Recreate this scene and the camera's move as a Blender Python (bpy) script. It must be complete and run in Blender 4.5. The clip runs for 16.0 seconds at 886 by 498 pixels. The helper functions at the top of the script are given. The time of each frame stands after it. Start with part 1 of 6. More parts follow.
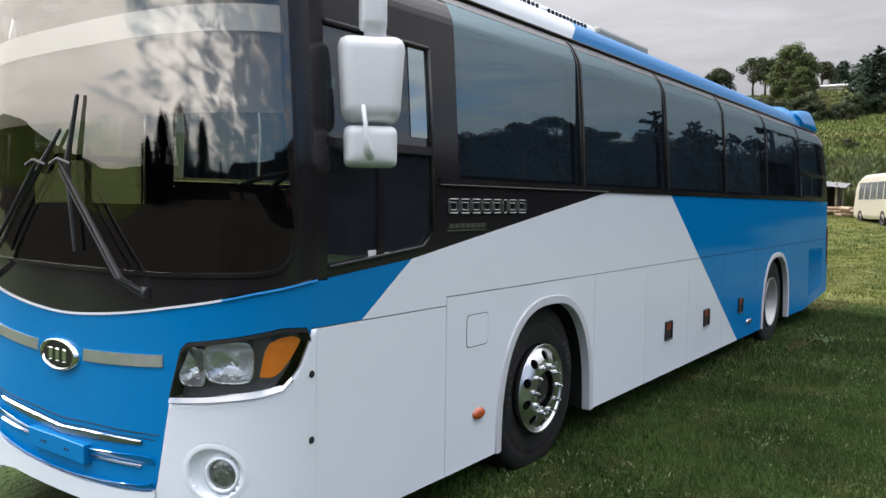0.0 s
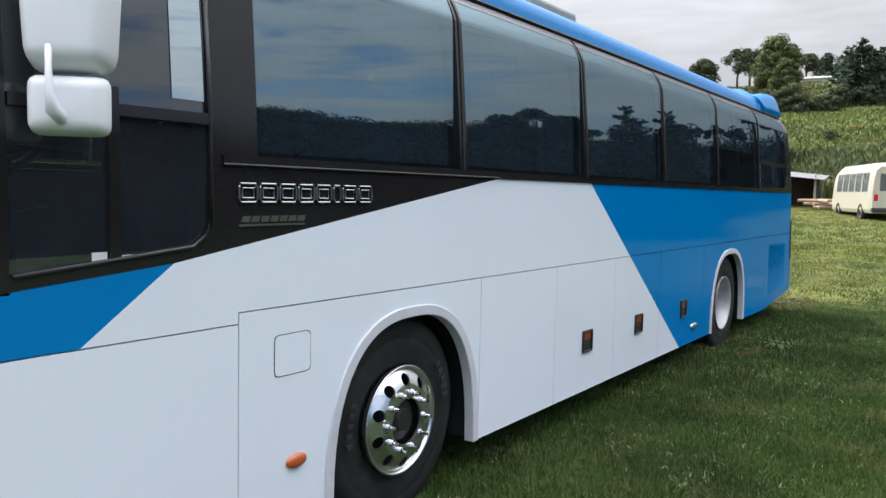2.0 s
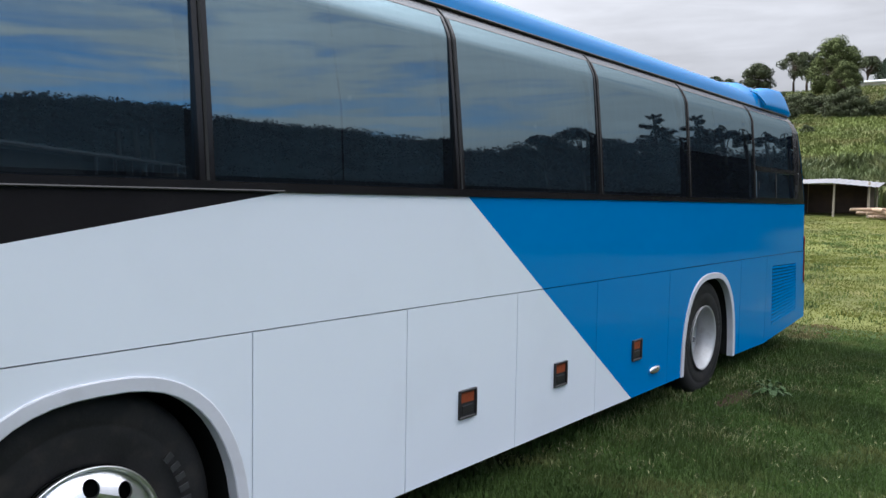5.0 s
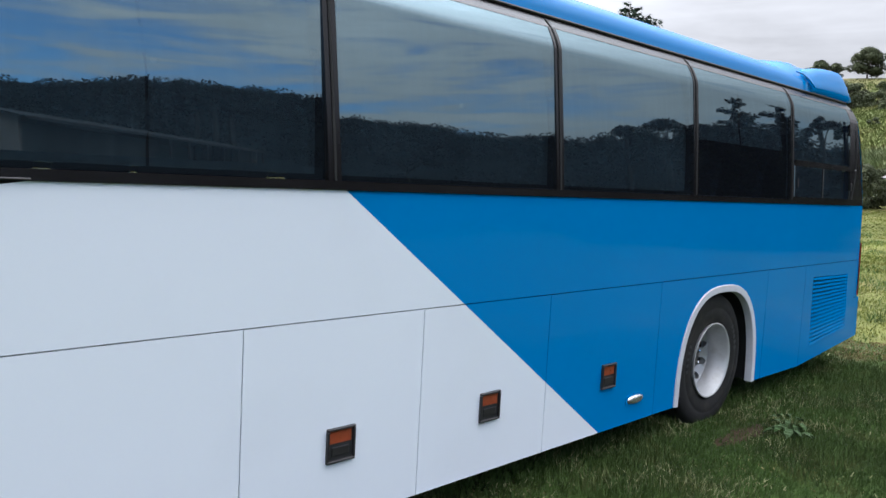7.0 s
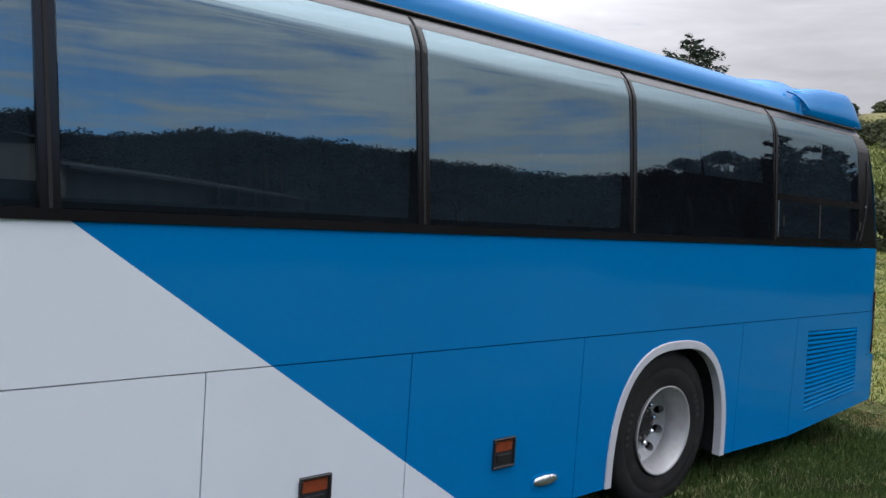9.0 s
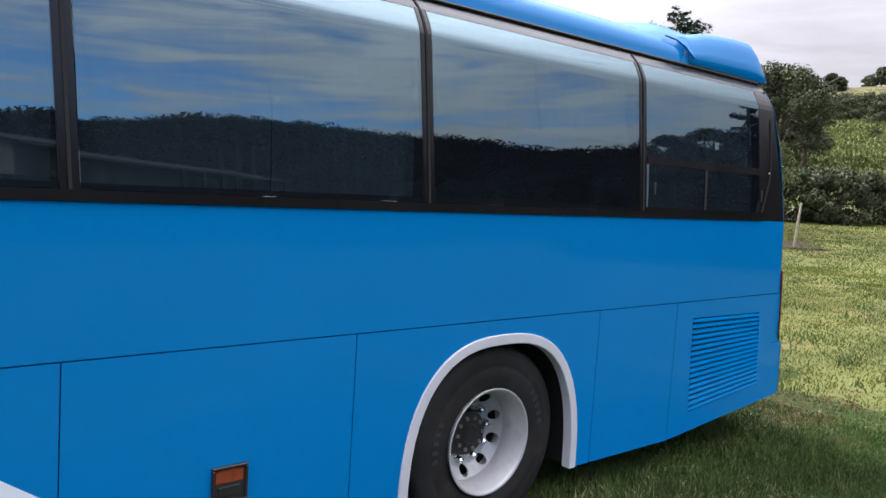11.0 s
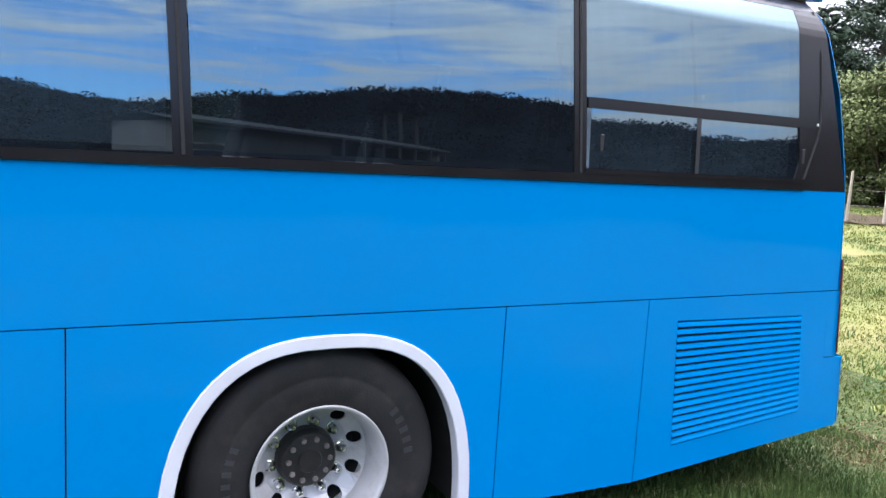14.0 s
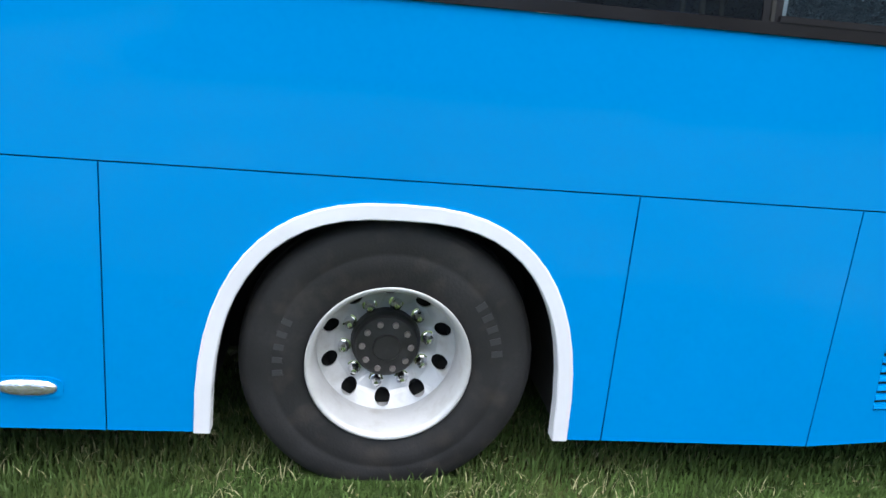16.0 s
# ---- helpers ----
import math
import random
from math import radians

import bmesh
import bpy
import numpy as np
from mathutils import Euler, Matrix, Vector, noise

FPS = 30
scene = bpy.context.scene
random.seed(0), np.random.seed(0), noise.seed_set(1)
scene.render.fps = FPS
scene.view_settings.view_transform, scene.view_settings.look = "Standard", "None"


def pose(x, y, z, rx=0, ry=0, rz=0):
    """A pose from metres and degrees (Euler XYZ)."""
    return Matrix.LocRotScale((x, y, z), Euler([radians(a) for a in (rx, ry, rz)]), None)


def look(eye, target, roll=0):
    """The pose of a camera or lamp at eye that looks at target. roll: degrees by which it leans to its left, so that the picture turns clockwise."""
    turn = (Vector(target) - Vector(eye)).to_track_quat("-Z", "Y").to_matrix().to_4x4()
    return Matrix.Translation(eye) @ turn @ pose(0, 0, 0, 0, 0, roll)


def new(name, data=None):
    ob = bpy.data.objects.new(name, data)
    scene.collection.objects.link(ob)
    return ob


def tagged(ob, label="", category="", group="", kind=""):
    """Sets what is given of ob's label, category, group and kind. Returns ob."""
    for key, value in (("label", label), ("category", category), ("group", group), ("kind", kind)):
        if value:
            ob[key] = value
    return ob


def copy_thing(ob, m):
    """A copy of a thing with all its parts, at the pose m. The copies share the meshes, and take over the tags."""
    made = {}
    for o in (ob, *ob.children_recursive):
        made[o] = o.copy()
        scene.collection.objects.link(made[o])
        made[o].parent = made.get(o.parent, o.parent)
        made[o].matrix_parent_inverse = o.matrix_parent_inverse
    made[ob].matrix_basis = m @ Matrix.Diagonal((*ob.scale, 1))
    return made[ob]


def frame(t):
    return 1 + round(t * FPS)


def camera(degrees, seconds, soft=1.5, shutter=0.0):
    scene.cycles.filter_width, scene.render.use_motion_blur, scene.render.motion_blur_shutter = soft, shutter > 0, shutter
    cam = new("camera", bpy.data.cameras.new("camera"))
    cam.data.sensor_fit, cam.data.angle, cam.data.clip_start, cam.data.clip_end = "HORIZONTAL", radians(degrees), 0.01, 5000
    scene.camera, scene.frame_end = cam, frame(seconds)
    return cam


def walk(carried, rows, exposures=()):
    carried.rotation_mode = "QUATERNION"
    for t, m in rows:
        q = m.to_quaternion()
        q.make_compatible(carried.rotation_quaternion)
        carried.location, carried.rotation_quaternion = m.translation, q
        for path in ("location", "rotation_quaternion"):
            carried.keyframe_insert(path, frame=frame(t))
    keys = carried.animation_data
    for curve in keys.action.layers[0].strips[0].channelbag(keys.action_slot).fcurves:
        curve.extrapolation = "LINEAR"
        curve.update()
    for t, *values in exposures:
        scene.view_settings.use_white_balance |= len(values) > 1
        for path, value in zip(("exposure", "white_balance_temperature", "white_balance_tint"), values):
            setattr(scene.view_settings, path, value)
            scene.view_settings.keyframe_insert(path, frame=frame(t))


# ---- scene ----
cam = camera(58.7, 16.0)
SKY_TOP, SKY_LOW = 2.4, 0.66
EXPOSURES = [(0, -1.1, 6400, 12), (1, -0.95, 6350, 11), (2, -0.80, 6250, 11), (2.5, -0.84, 6200, 11), (3, -0.78, 6150, 11), (4, -0.96, 6050, 11), (5, -0.92, 6100, 11), (7.5, -0.75, 6100, 11), (8.5, -1.1, 6200, 12), (9, -1.15, 6300, 13), (10, -0.99, 6300, 13), (12.5, -0.32, 5950, 24), (13, -0.18, 5900, 24), (14, 0.1, 5950, 18), (14.5, 0.1, 5950, 17), (15, 0.15, 6100, 12), (16, 0.3, 6250, 9)]
PATH = [
    (0, (-1.923, -2.367, 1.678), (-0.306, -1.195, 1.557), 0.8),
    (0.5, (-1.636, -2.383, 1.661), (-0.034, -1.193, 1.526), 1.3),
    (1, (-1.334, -2.359, 1.663), (0.263, -1.167, 1.498), 1.7),
    (1.5, (-1.02, -2.333, 1.674), (0.61, -1.188, 1.498), 1.3),
    (2, (-0.677, -2.411, 1.68), (0.958, -1.269, 1.532), 1.3),
    (2.5, (-0.319, -2.432, 1.7), (1.272, -1.229, 1.56), 1.3),
    (3, (0.016, -2.397, 1.703), (1.611, -1.198, 1.573), 0.4),
    (3.5, (0.283, -2.494, 1.717), (1.856, -1.262, 1.617), 0.9),
    (4, (0.58, -2.556, 1.731), (2.125, -1.289, 1.637), 1.3),
    (4.5, (0.839, -2.558, 1.73), (2.395, -1.305, 1.628), 0.0),
    (5, (1.153, -2.619, 1.74), (2.709, -1.369, 1.614), 1.0),
    (7.5, (2.81, -2.821, 1.857), (4.203, -1.398, 1.669), 3.2),
    (8, (3.157, -2.89, 1.862), (4.56, -1.473, 1.713), 4.1),
    (8.5, (3.493, -2.938, 1.906), (4.828, -1.453, 1.778), 5.1),
    (9, (3.849, -2.889, 1.906), (5.146, -1.371, 1.788), 3.9),
    (9.5, (4.231, -2.93, 1.895), (5.53, -1.416, 1.76), 3.2),
    (10, (4.609, -2.92, 1.917), (5.934, -1.432, 1.745), 3.7),
    (12.5, (6.394, -2.971, 1.859), (7.542, -1.346, 1.656), 3.1),
    (13, (6.682, -2.941, 1.827), (7.719, -1.253, 1.552), 3.0),
    (13.5, (7.01, -2.891, 1.862), (7.994, -1.176, 1.563), 2.6),
    (14, (7.337, -2.939, 1.89), (8.266, -1.187, 1.626), 3.5),
    (14.5, (7.601, -2.89, 1.876), (8.471, -1.113, 1.587), 5.6),
    (15, (7.829, -2.784, 1.805), (8.489, -0.941, 1.397), 5.8),
    (15.5, (8.048, -2.687, 1.764), (8.493, -0.804, 1.258), 6.1),
    (16, (8.201, -2.567, 1.715), (8.471, -0.667, 1.151), 5.4),
]
walk(cam, [(t, look(eye, target, roll)) for t, eye, target, roll in PATH], EXPOSURES)

# ---- light ----
SUN_EL, SUN_AZ = radians(30), radians(91)   # sun stands beyond the far side of the bus
sun_dir = Vector((math.cos(SUN_EL) * math.cos(SUN_AZ), math.cos(SUN_EL) * math.sin(SUN_AZ), math.sin(SUN_EL)))
sun = new("sun", bpy.data.lights.new("sun", "SUN"))
sun.data.energy, sun.data.angle, sun.data.color = 5.3, radians(6), (1.0, 0.93, 0.82)
sun.matrix_world = look(sun_dir * 50, (0, 0, 0))

world = bpy.data.worlds.new("world")
scene.world = world
world.use_nodes = True
wt = world.node_tree
for n in list(wt.nodes):
    wt.nodes.remove(n)


def wnode(kind, **kw):
    n = wt.nodes.new(kind)
    for k, v in kw.items():
        n.inputs[k].default_value = v
    return n


def wmath(op, a, b=None):
    n = wt.nodes.new("ShaderNodeMath")
    n.operation = op
    for i, v in enumerate((a, b)):
        if v is None:
            continue
        if isinstance(v, (int, float)):
            n.inputs[i].default_value = v
        else:
            wt.links.new(v, n.inputs[i])
    return n.outputs[0]


sky = wt.nodes.new("ShaderNodeTexSky")
sky.sky_type, sky.sun_disc = "NISHITA", False
sky.sun_elevation, sky.sun_rotation = SUN_EL, math.pi / 2 - SUN_AZ
sky.air_density, sky.dust_density, sky.ozone_density = 1.0, 1.5, 1.2
coord = wt.nodes.new("ShaderNodeTexCoord")
sep = wt.nodes.new("ShaderNodeSeparateXYZ")
wt.links.new(coord.outputs["Generated"], sep.inputs[0])
up = wmath("MAXIMUM", sep.outputs[2], 0.0)
deck = wmath("ADD", up, 0.16)
layer = wt.nodes.new("ShaderNodeCombineXYZ")
wt.links.new(wmath("ADD", wmath("DIVIDE", sep.outputs[0], deck), 3.1), layer.inputs[0])
wt.links.new(wmath("DIVIDE", sep.outputs[1], deck), layer.inputs[1])
clouds = wnode("ShaderNodeTexNoise", Scale=0.95, Detail=7.0, Roughness=0.58, Distortion=0.35)
wt.links.new(layer.outputs[0], clouds.inputs["Vector"])
long = wt.nodes.new("ShaderNodeCombineXYZ")
for i, k in enumerate((2.2, 2.2, 21.0)):
    wt.links.new(wmath("MULTIPLY", sep.outputs[i], k), long.inputs[i])
streaks = wnode("ShaderNodeTexNoise", Scale=2.2, Detail=7.0, Roughness=0.62, Distortion=0.6)
wt.links.new(long.outputs[0], streaks.inputs["Vector"])
# the cloud is closed towards the hill and overhead, and breaks up the other way
closed = wmath("ADD", wmath("MULTIPLY", sep.outputs[0], 0.09), wmath("ADD", wmath("MULTIPLY", sep.outputs[1], 0.12), wmath("MULTIPLY", up, 0.16)))
amount = wmath("ADD", wmath("ADD", wmath("MULTIPLY", clouds.outputs[0], 0.38), wmath("MULTIPLY", streaks.outputs[0], 0.62)), closed)
cover = wt.nodes.new("ShaderNodeMapRange")
cover.inputs["From Min"].default_value, cover.inputs["From Max"].default_value = 0.39, 0.545
cover.inputs["To Min"].default_value, cover.inputs["To Max"].default_value = 0.10, 1.0
wt.links.new(amount, cover.inputs[0])
shade = wnode("ShaderNodeTexNoise", Scale=2.1, Detail=6.0, Roughness=0.6, Distortion=0.5)
wt.links.new(layer.outputs[0], shade.inputs["Vector"])
# an overcast sky is about three times as bright overhead as at the horizon
glow = wmath("ADD", wmath("MULTIPLY", up, SKY_TOP), SKY_LOW)
toward = wt.nodes.new("ShaderNodeVectorMath")
toward.operation = "DOT_PRODUCT"
toward.inputs[1].default_value = sun_dir
wt.links.new(coord.outputs["Generated"], toward.inputs[0])
halo = wmath("ADD", wmath("MULTIPLY", wmath("POWER", wmath("MAXIMUM", toward.outputs["Value"], 0.0), 5.0), 3.4), wmath("ADD", wmath("MULTIPLY", wmath("MAXIMUM", sep.outputs[1], 0.0), 0.25), 1.0))
# a long bright bank of cloud stands low ahead of the bus
bank = wt.nodes.new("ShaderNodeVectorMath")
bank.operation = "DOT_PRODUCT"
bank.inputs[1].default_value = (math.cos(radians(172)), math.sin(radians(172)), 0)
wt.links.new(coord.outputs["Generated"], bank.inputs[0])
level = wmath("DIVIDE", wmath("SUBTRACT", sep.outputs[2], 0.17), 0.15)
level = wmath("MAXIMUM", wmath("SUBTRACT", 1.0, wmath("MULTIPLY", level, level)), 0.0)
halo = wmath("ADD", halo, wmath("MULTIPLY", wmath("MULTIPLY", wmath("POWER", wmath("MAXIMUM", bank.outputs["Value"], 0.0), 2.4), level), 8.0))
glow = wmath("MULTIPLY", glow, halo)
top = wt.nodes.new("ShaderNodeMapRange")
top.inputs["From Min"].default_value, top.inputs["From Max"].default_value = 0.35, 0.72
top.inputs["To Min"].default_value, top.inputs["To Max"].default_value = 1.0, 2.3
wt.links.new(up, top.inputs[0])
glow = wmath("MULTIPLY", glow, top.outputs[0])
puff = wmath("MULTIPLY", glow, wmath("ADD", wmath("MULTIPLY", shade.outputs[0], 0.45), wmath("ADD", wmath("MULTIPLY", streaks.outputs[0], 0.5), 0.60)))
tone = wt.nodes.new("ShaderNodeVectorMath")
tone.operation = "SCALE"
tone.inputs[0].default_value = (0.975, 0.98, 1.01)
wt.links.new(puff, tone.inputs["Scale"])
blue = wt.nodes.new("ShaderNodeVectorMath")
blue.operation = "SCALE"
blue.inputs["Scale"].default_value = 0.26
deep = wt.nodes.new("ShaderNodeVectorMath")
deep.operation = "MULTIPLY"
deep.inputs[1].default_value = (0.55, 0.85, 1.15)
wt.links.new(sky.outputs[0], deep.inputs[0])
wt.links.new(deep.outputs[0], blue.inputs[0])
both = wt.nodes.new("ShaderNodeMix")
both.data_type = "RGBA"
wt.links.new(cover.outputs[0], both.inputs[0])
wt.links.new(blue.outputs[0], both.inputs[6])
wt.links.new(tone.outputs[0], both.inputs[7])
back = wnode("ShaderNodeBackground", Strength=1.0)
wt.links.new(both.outputs[2], back.inputs[0])
wout = wt.nodes.new("ShaderNodeOutputWorld")
wt.links.new(back.outputs[0], wout.inputs[0])


# ---- materials ----
def mat(name, base, rough=0.5, metal=0.0, coat=0.0, var=0.12, scale=3.0, fine=60.0, bump=0.02, dirt=None, dirt_amount=0.0, rand=0.0, spec=0.5, dist=0.01, gloss=0.12):
    """A surface with colour that varies at two scales, a fine relief and, if asked for, stains of another colour."""
    m = bpy.data.materials.new(name)
    m.use_nodes = True
    t = m.node_tree
    b = t.nodes["Principled BSDF"]
    b.inputs["Roughness"].default_value, b.inputs["Metallic"].default_value = rough, metal
    b.inputs["Coat Weight"].default_value, b.inputs["Coat Roughness"].default_value = coat, gloss
    b.inputs["Specular IOR Level"].default_value = spec
    co = t.nodes.new("ShaderNodeTexCoord")

    def noise_at(s, d):
        n = t.nodes.new("ShaderNodeTexNoise")
        n.inputs["Scale"].default_value, n.inputs["Detail"].default_value = s, d
        t.links.new(co.outputs["Object"], n.inputs["Vector"])
        return n.outputs[0]

    def mix(kind, fac, a, c):
        n = t.nodes.new("ShaderNodeMix")
        n.data_type, n.blend_type = "RGBA", kind
        for i, v in ((0, fac), (6, a), (7, c)):
            if isinstance(v, (int, float)):
                n.inputs[i].default_value = v
            elif isinstance(v, tuple):
                n.inputs[i].default_value = (*v, 1)
            else:
                t.links.new(v, n.inputs[i])
        return n.outputs[2]

    def ramp(x, lo, hi, a=0.0, c=1.0):
        n = t.nodes.new("ShaderNodeMapRange")
        for i, v in ((1, lo), (2, hi), (3, a), (4, c)):
            n.inputs[i].default_value = v
        t.links.new(x, n.inputs[0])
        return n.outputs[0]

    big, small = noise_at(scale, 4), noise_at(fine, 3)
    dark = tuple(c * (1 - var) for c in base)
    light = tuple(min(1, c * (1 + var)) for c in base)
    col = mix("MIX", ramp(big, 0.3, 0.7), dark, light)
    col = mix("MIX", ramp(small, 0.25, 0.75, 0, 0.5), col, dark)
    if dirt:
        col = mix("MIX", ramp(noise_at(scale * 1.7, 6), 0.52, 0.78, 0, dirt_amount), col, dirt)
    if rand:
        info = t.nodes.new("ShaderNodeObjectInfo")
        col = mix("MIX", ramp(info.outputs["Random"], 0, 1, 0, rand), col, tuple(c * 0.45 for c in base))
    t.links.new(col, b.inputs["Base Color"])
    t.links.new(ramp(big, 0.2, 0.8, max(0.02, rough * 0.85), min(1, rough * 1.2)), b.inputs["Roughness"])
    if bump:
        bp = t.nodes.new("ShaderNodeBump")
        bp.inputs["Strength"].default_value, bp.inputs["Distance"].default_value = bump, dist
        t.links.new(small, bp.inputs["Height"])
        t.links.new(bp.outputs[0], b.inputs["Normal"])
    return m


def glass(name, tint, ior=1.5, gloss=(1, 1, 1), rough=0.0, wave=0.0, veil=0.0):
    """A thin pane: what passes through is tinted, what is mirrored follows the Fresnel curve."""
    m = bpy.data.materials.new(name)
    m.use_nodes = True
    t = m.node_tree
    t.nodes.remove(t.nodes["Principled BSDF"])
    clear, shine, mixer, fr = (t.nodes.new("ShaderNode" + k) for k in ("BsdfTransparent", "BsdfGlossy", "MixShader", "Fresnel"))
    clear.inputs[0].default_value = (*tint, 1)
    shine.inputs[0].default_value, shine.inputs["Roughness"].default_value = (*gloss, 1), rough
    fr.inputs[0].default_value = ior
    if wave:
        co, n, bp = (t.nodes.new("ShaderNode" + k) for k in ("TexCoord", "TexNoise", "Bump"))
        n.inputs["Scale"].default_value, n.inputs["Detail"].default_value = 1.3, 1.0
        bp.inputs["Strength"].default_value, bp.inputs["Distance"].default_value = 1.0, wave
        t.links.new(co.outputs["Object"], n.inputs["Vector"])
        t.links.new(n.outputs[0], bp.inputs["Height"])
        t.links.new(bp.outputs[0], shine.inputs["Normal"])
    t.links.new(fr.outputs[0], mixer.inputs[0])
    t.links.new(clear.outputs[0], mixer.inputs[1])
    t.links.new(shine.outputs[0], mixer.inputs[2])
    last = mixer
    # thin pale veil laid over the pane lifts its dark tones, as haze would
    if veil:
        film, last, cd, nd, am = (t.nodes.new("ShaderNode" + k) for k in ("BsdfDiffuse", "MixShader", "TexCoord", "TexNoise", "MapRange"))
        film.inputs[0].default_value = (0.36, 0.44, 0.56, 1)
        nd.inputs["Scale"].default_value, nd.inputs["Detail"].default_value = 1.6, 8.0
        am.inputs["To Min"].default_value, am.inputs["To Max"].default_value = 0.4 * veil, 1.6 * veil
        t.links.new(cd.outputs["Object"], nd.inputs["Vector"])
        t.links.new(nd.outputs[0], am.inputs[0])
        t.links.new(am.outputs[0], last.inputs[0])
        t.links.new(mixer.outputs[0], last.inputs[1])
        t.links.new(film.outputs[0], last.inputs[2])
    t.links.new(last.outputs[0], t.nodes["Material Output"].inputs[0])
    return m


WHITE = mat("white_paint", (0.75, 0.79, 0.85), 0.30, coat=0.35, var=0.008, scale=0.9, fine=3, bump=0.0, dirt=(0.62, 0.65, 0.69), dirt_amount=0.22)
BLUE = mat("blue_paint", (0.001, 0.178, 0.465), 0.40, coat=0.6, var=0.03, scale=0.9, fine=4, bump=0.0, spec=0.0, gloss=0.08)
ARCHTRIM = mat("dull_white_moulding", (0.56, 0.565, 0.60), 0.5, var=0.05, scale=4, fine=40, bump=0.02, dirt=(0.36, 0.35, 0.34), dirt_amount=0.3)
BLACK = mat("black_gloss", (0.016, 0.0145, 0.016), 0.14, coat=0.0, var=0.2, bump=0.0, spec=0.45)
DULLCHROME = mat("dull_chrome", (0.42, 0.42, 0.43), 0.28, metal=1.0, var=0.1, bump=0.0)
MIRRORWHITE = mat("white_mirror_shell", (0.73, 0.735, 0.755), 0.4, var=0.02, scale=4, fine=40, bump=0.01)
SEALANT = mat("joint_sealant", (0.045, 0.07, 0.115), 0.7, var=0.2)
VANGLASS = mat("grey_van_glass", (0.09, 0.10, 0.095), 0.2, var=0.2, spec=0.6)
SATIN = mat("black_trim", (0.022, 0.020, 0.021), 0.42, var=0.25, bump=0.05)
PILLAR = mat("pillar_trim", (0.009, 0.0078, 0.0084), 0.22, var=0.15, bump=0.01)
RUBBER = mat("tyre_rubber", (0.017, 0.0165, 0.017), 0.66, var=0.35, scale=6, fine=90, bump=0.12, dirt=(0.06, 0.05, 0.042), dirt_amount=0.4, spec=0.3)
TREAD = mat("tyre_lettering", (0.026, 0.026, 0.028), 0.6, var=0.2)
CHROME = mat("chrome", (0.75, 0.75, 0.76), 0.1, metal=1.0, var=0.05, bump=0.0)
ALLOY = mat("polished_alloy", (0.80, 0.80, 0.81), 0.30, metal=1.0, var=0.1, scale=12, fine=160, bump=0.03)
STEEL = mat("silver_painted_steel", (0.44, 0.44, 0.44), 0.36, metal=0.25, var=0.07, scale=9, dirt=(0.25, 0.2, 0.16), dirt_amount=0.4, bump=0.04)
HUB = mat("greasy_black_hub", (0.018, 0.017, 0.017), 0.45, var=0.4, scale=20, bump=0.2)
BOLT = mat("hub_bolt_steel", (0.25, 0.22, 0.21), 0.45, metal=0.5, var=0.3, scale=30)
DARK = mat("chassis_black", (0.012, 0.012, 0.012), 0.8, var=0.3)
AMBER = mat("amber_lens", (0.85, 0.26, 0.02), 0.12, coat=0.6, var=0.12, scale=30, fine=140, bump=0.3)
ORANGE = mat("orange_lens", (0.48, 0.10, 0.03), 0.2, coat=0.5, var=0.12, scale=30, fine=140, bump=0.2)
DIMLENS = mat("dull_orange_reflector", (0.28, 0.055, 0.022), 0.3, coat=0.3, var=0.15, scale=30, fine=140, bump=0.2)
RED = mat("red_lens", (0.45, 0.02, 0.02), 0.15, coat=0.6, var=0.12, fine=140, bump=0.2)
REFLECTOR = mat("lamp_reflector", (0.70, 0.71, 0.72), 0.18, metal=0.85, var=0.2, scale=25, fine=45, bump=0.5)
FOGGLASS = mat("fog_lamp_glass", (0.22, 0.23, 0.22), 0.12, metal=0.6, var=0.4, scale=40, fine=60, bump=0.5)
WEED = mat("weed_leaf", (0.036, 0.070, 0.018), 0.7, var=0.3, scale=8, fine=40, bump=0.1, spec=0.3)
TUFT = mat("fresh_grass", (0.052, 0.085, 0.020), 0.7, var=0.4, scale=2.0, fine=30, bump=0, dirt=(0.16, 0.13, 0.06), dirt_amount=0.5, spec=0.2)
LENS = glass("clear_lens", (0.92, 0.94, 0.95), 1.45)
# window and windscreen indices stand well above glass, to strengthen their reflections
WINDOW = glass("tinted_window", (0.085, 0.12, 0.135), 4.4, (0.48, 0.64, 0.70), 0.010, wave=0.0012, veil=0.012)
SHIELD = glass("windscreen_glass", (0.80, 0.81, 0.76), 2.3, (1.0, 0.93, 0.81), 0.0, wave=0.0007)
CAB = glass("driver_window_glass", (0.14, 0.15, 0.15), 2.0, (0.9, 0.98, 1.0), veil=0.035)
DOORGLASS = glass("door_window_glass", (0.14, 0.16, 0.14), 1.45)
MIRRORSTRIP = glass("mirror_strip", (0.05, 0.05, 0.05), 7.0, (0.80, 0.95, 1.0))
MIRROR = mat("mirror_glass", (0.85, 0.86, 0.87), 0.02, metal=1.0, var=0.02, bump=0)
SEATRED = mat("maroon_seat_cloth", (0.11, 0.035, 0.035), 0.85, var=0.25, scale=8, fine=120, bump=0.3)
SEATBLUE = mat("blue_seat_cloth", (0.05, 0.07, 0.12), 0.85, var=0.3, scale=8, fine=120, bump=0.3)
CURTAIN = mat("blue_grey_curtain", (0.34, 0.43, 0.50), 0.9, var=0.12, scale=5, fine=60, bump=0.2)
LINING = mat("interior_lining", (0.34, 0.34, 0.32), 0.8, var=0.1)
DASHTOP = mat("black_dashboard", (0.006, 0.006, 0.007), 0.8, var=0.2, spec=0.0)
HOUSING = mat("lamp_housing", (0.20, 0.20, 0.21), 0.35, var=0.15)
DASH = mat("dashboard_plastic", (0.022, 0.022, 0.024), 0.6, var=0.2)
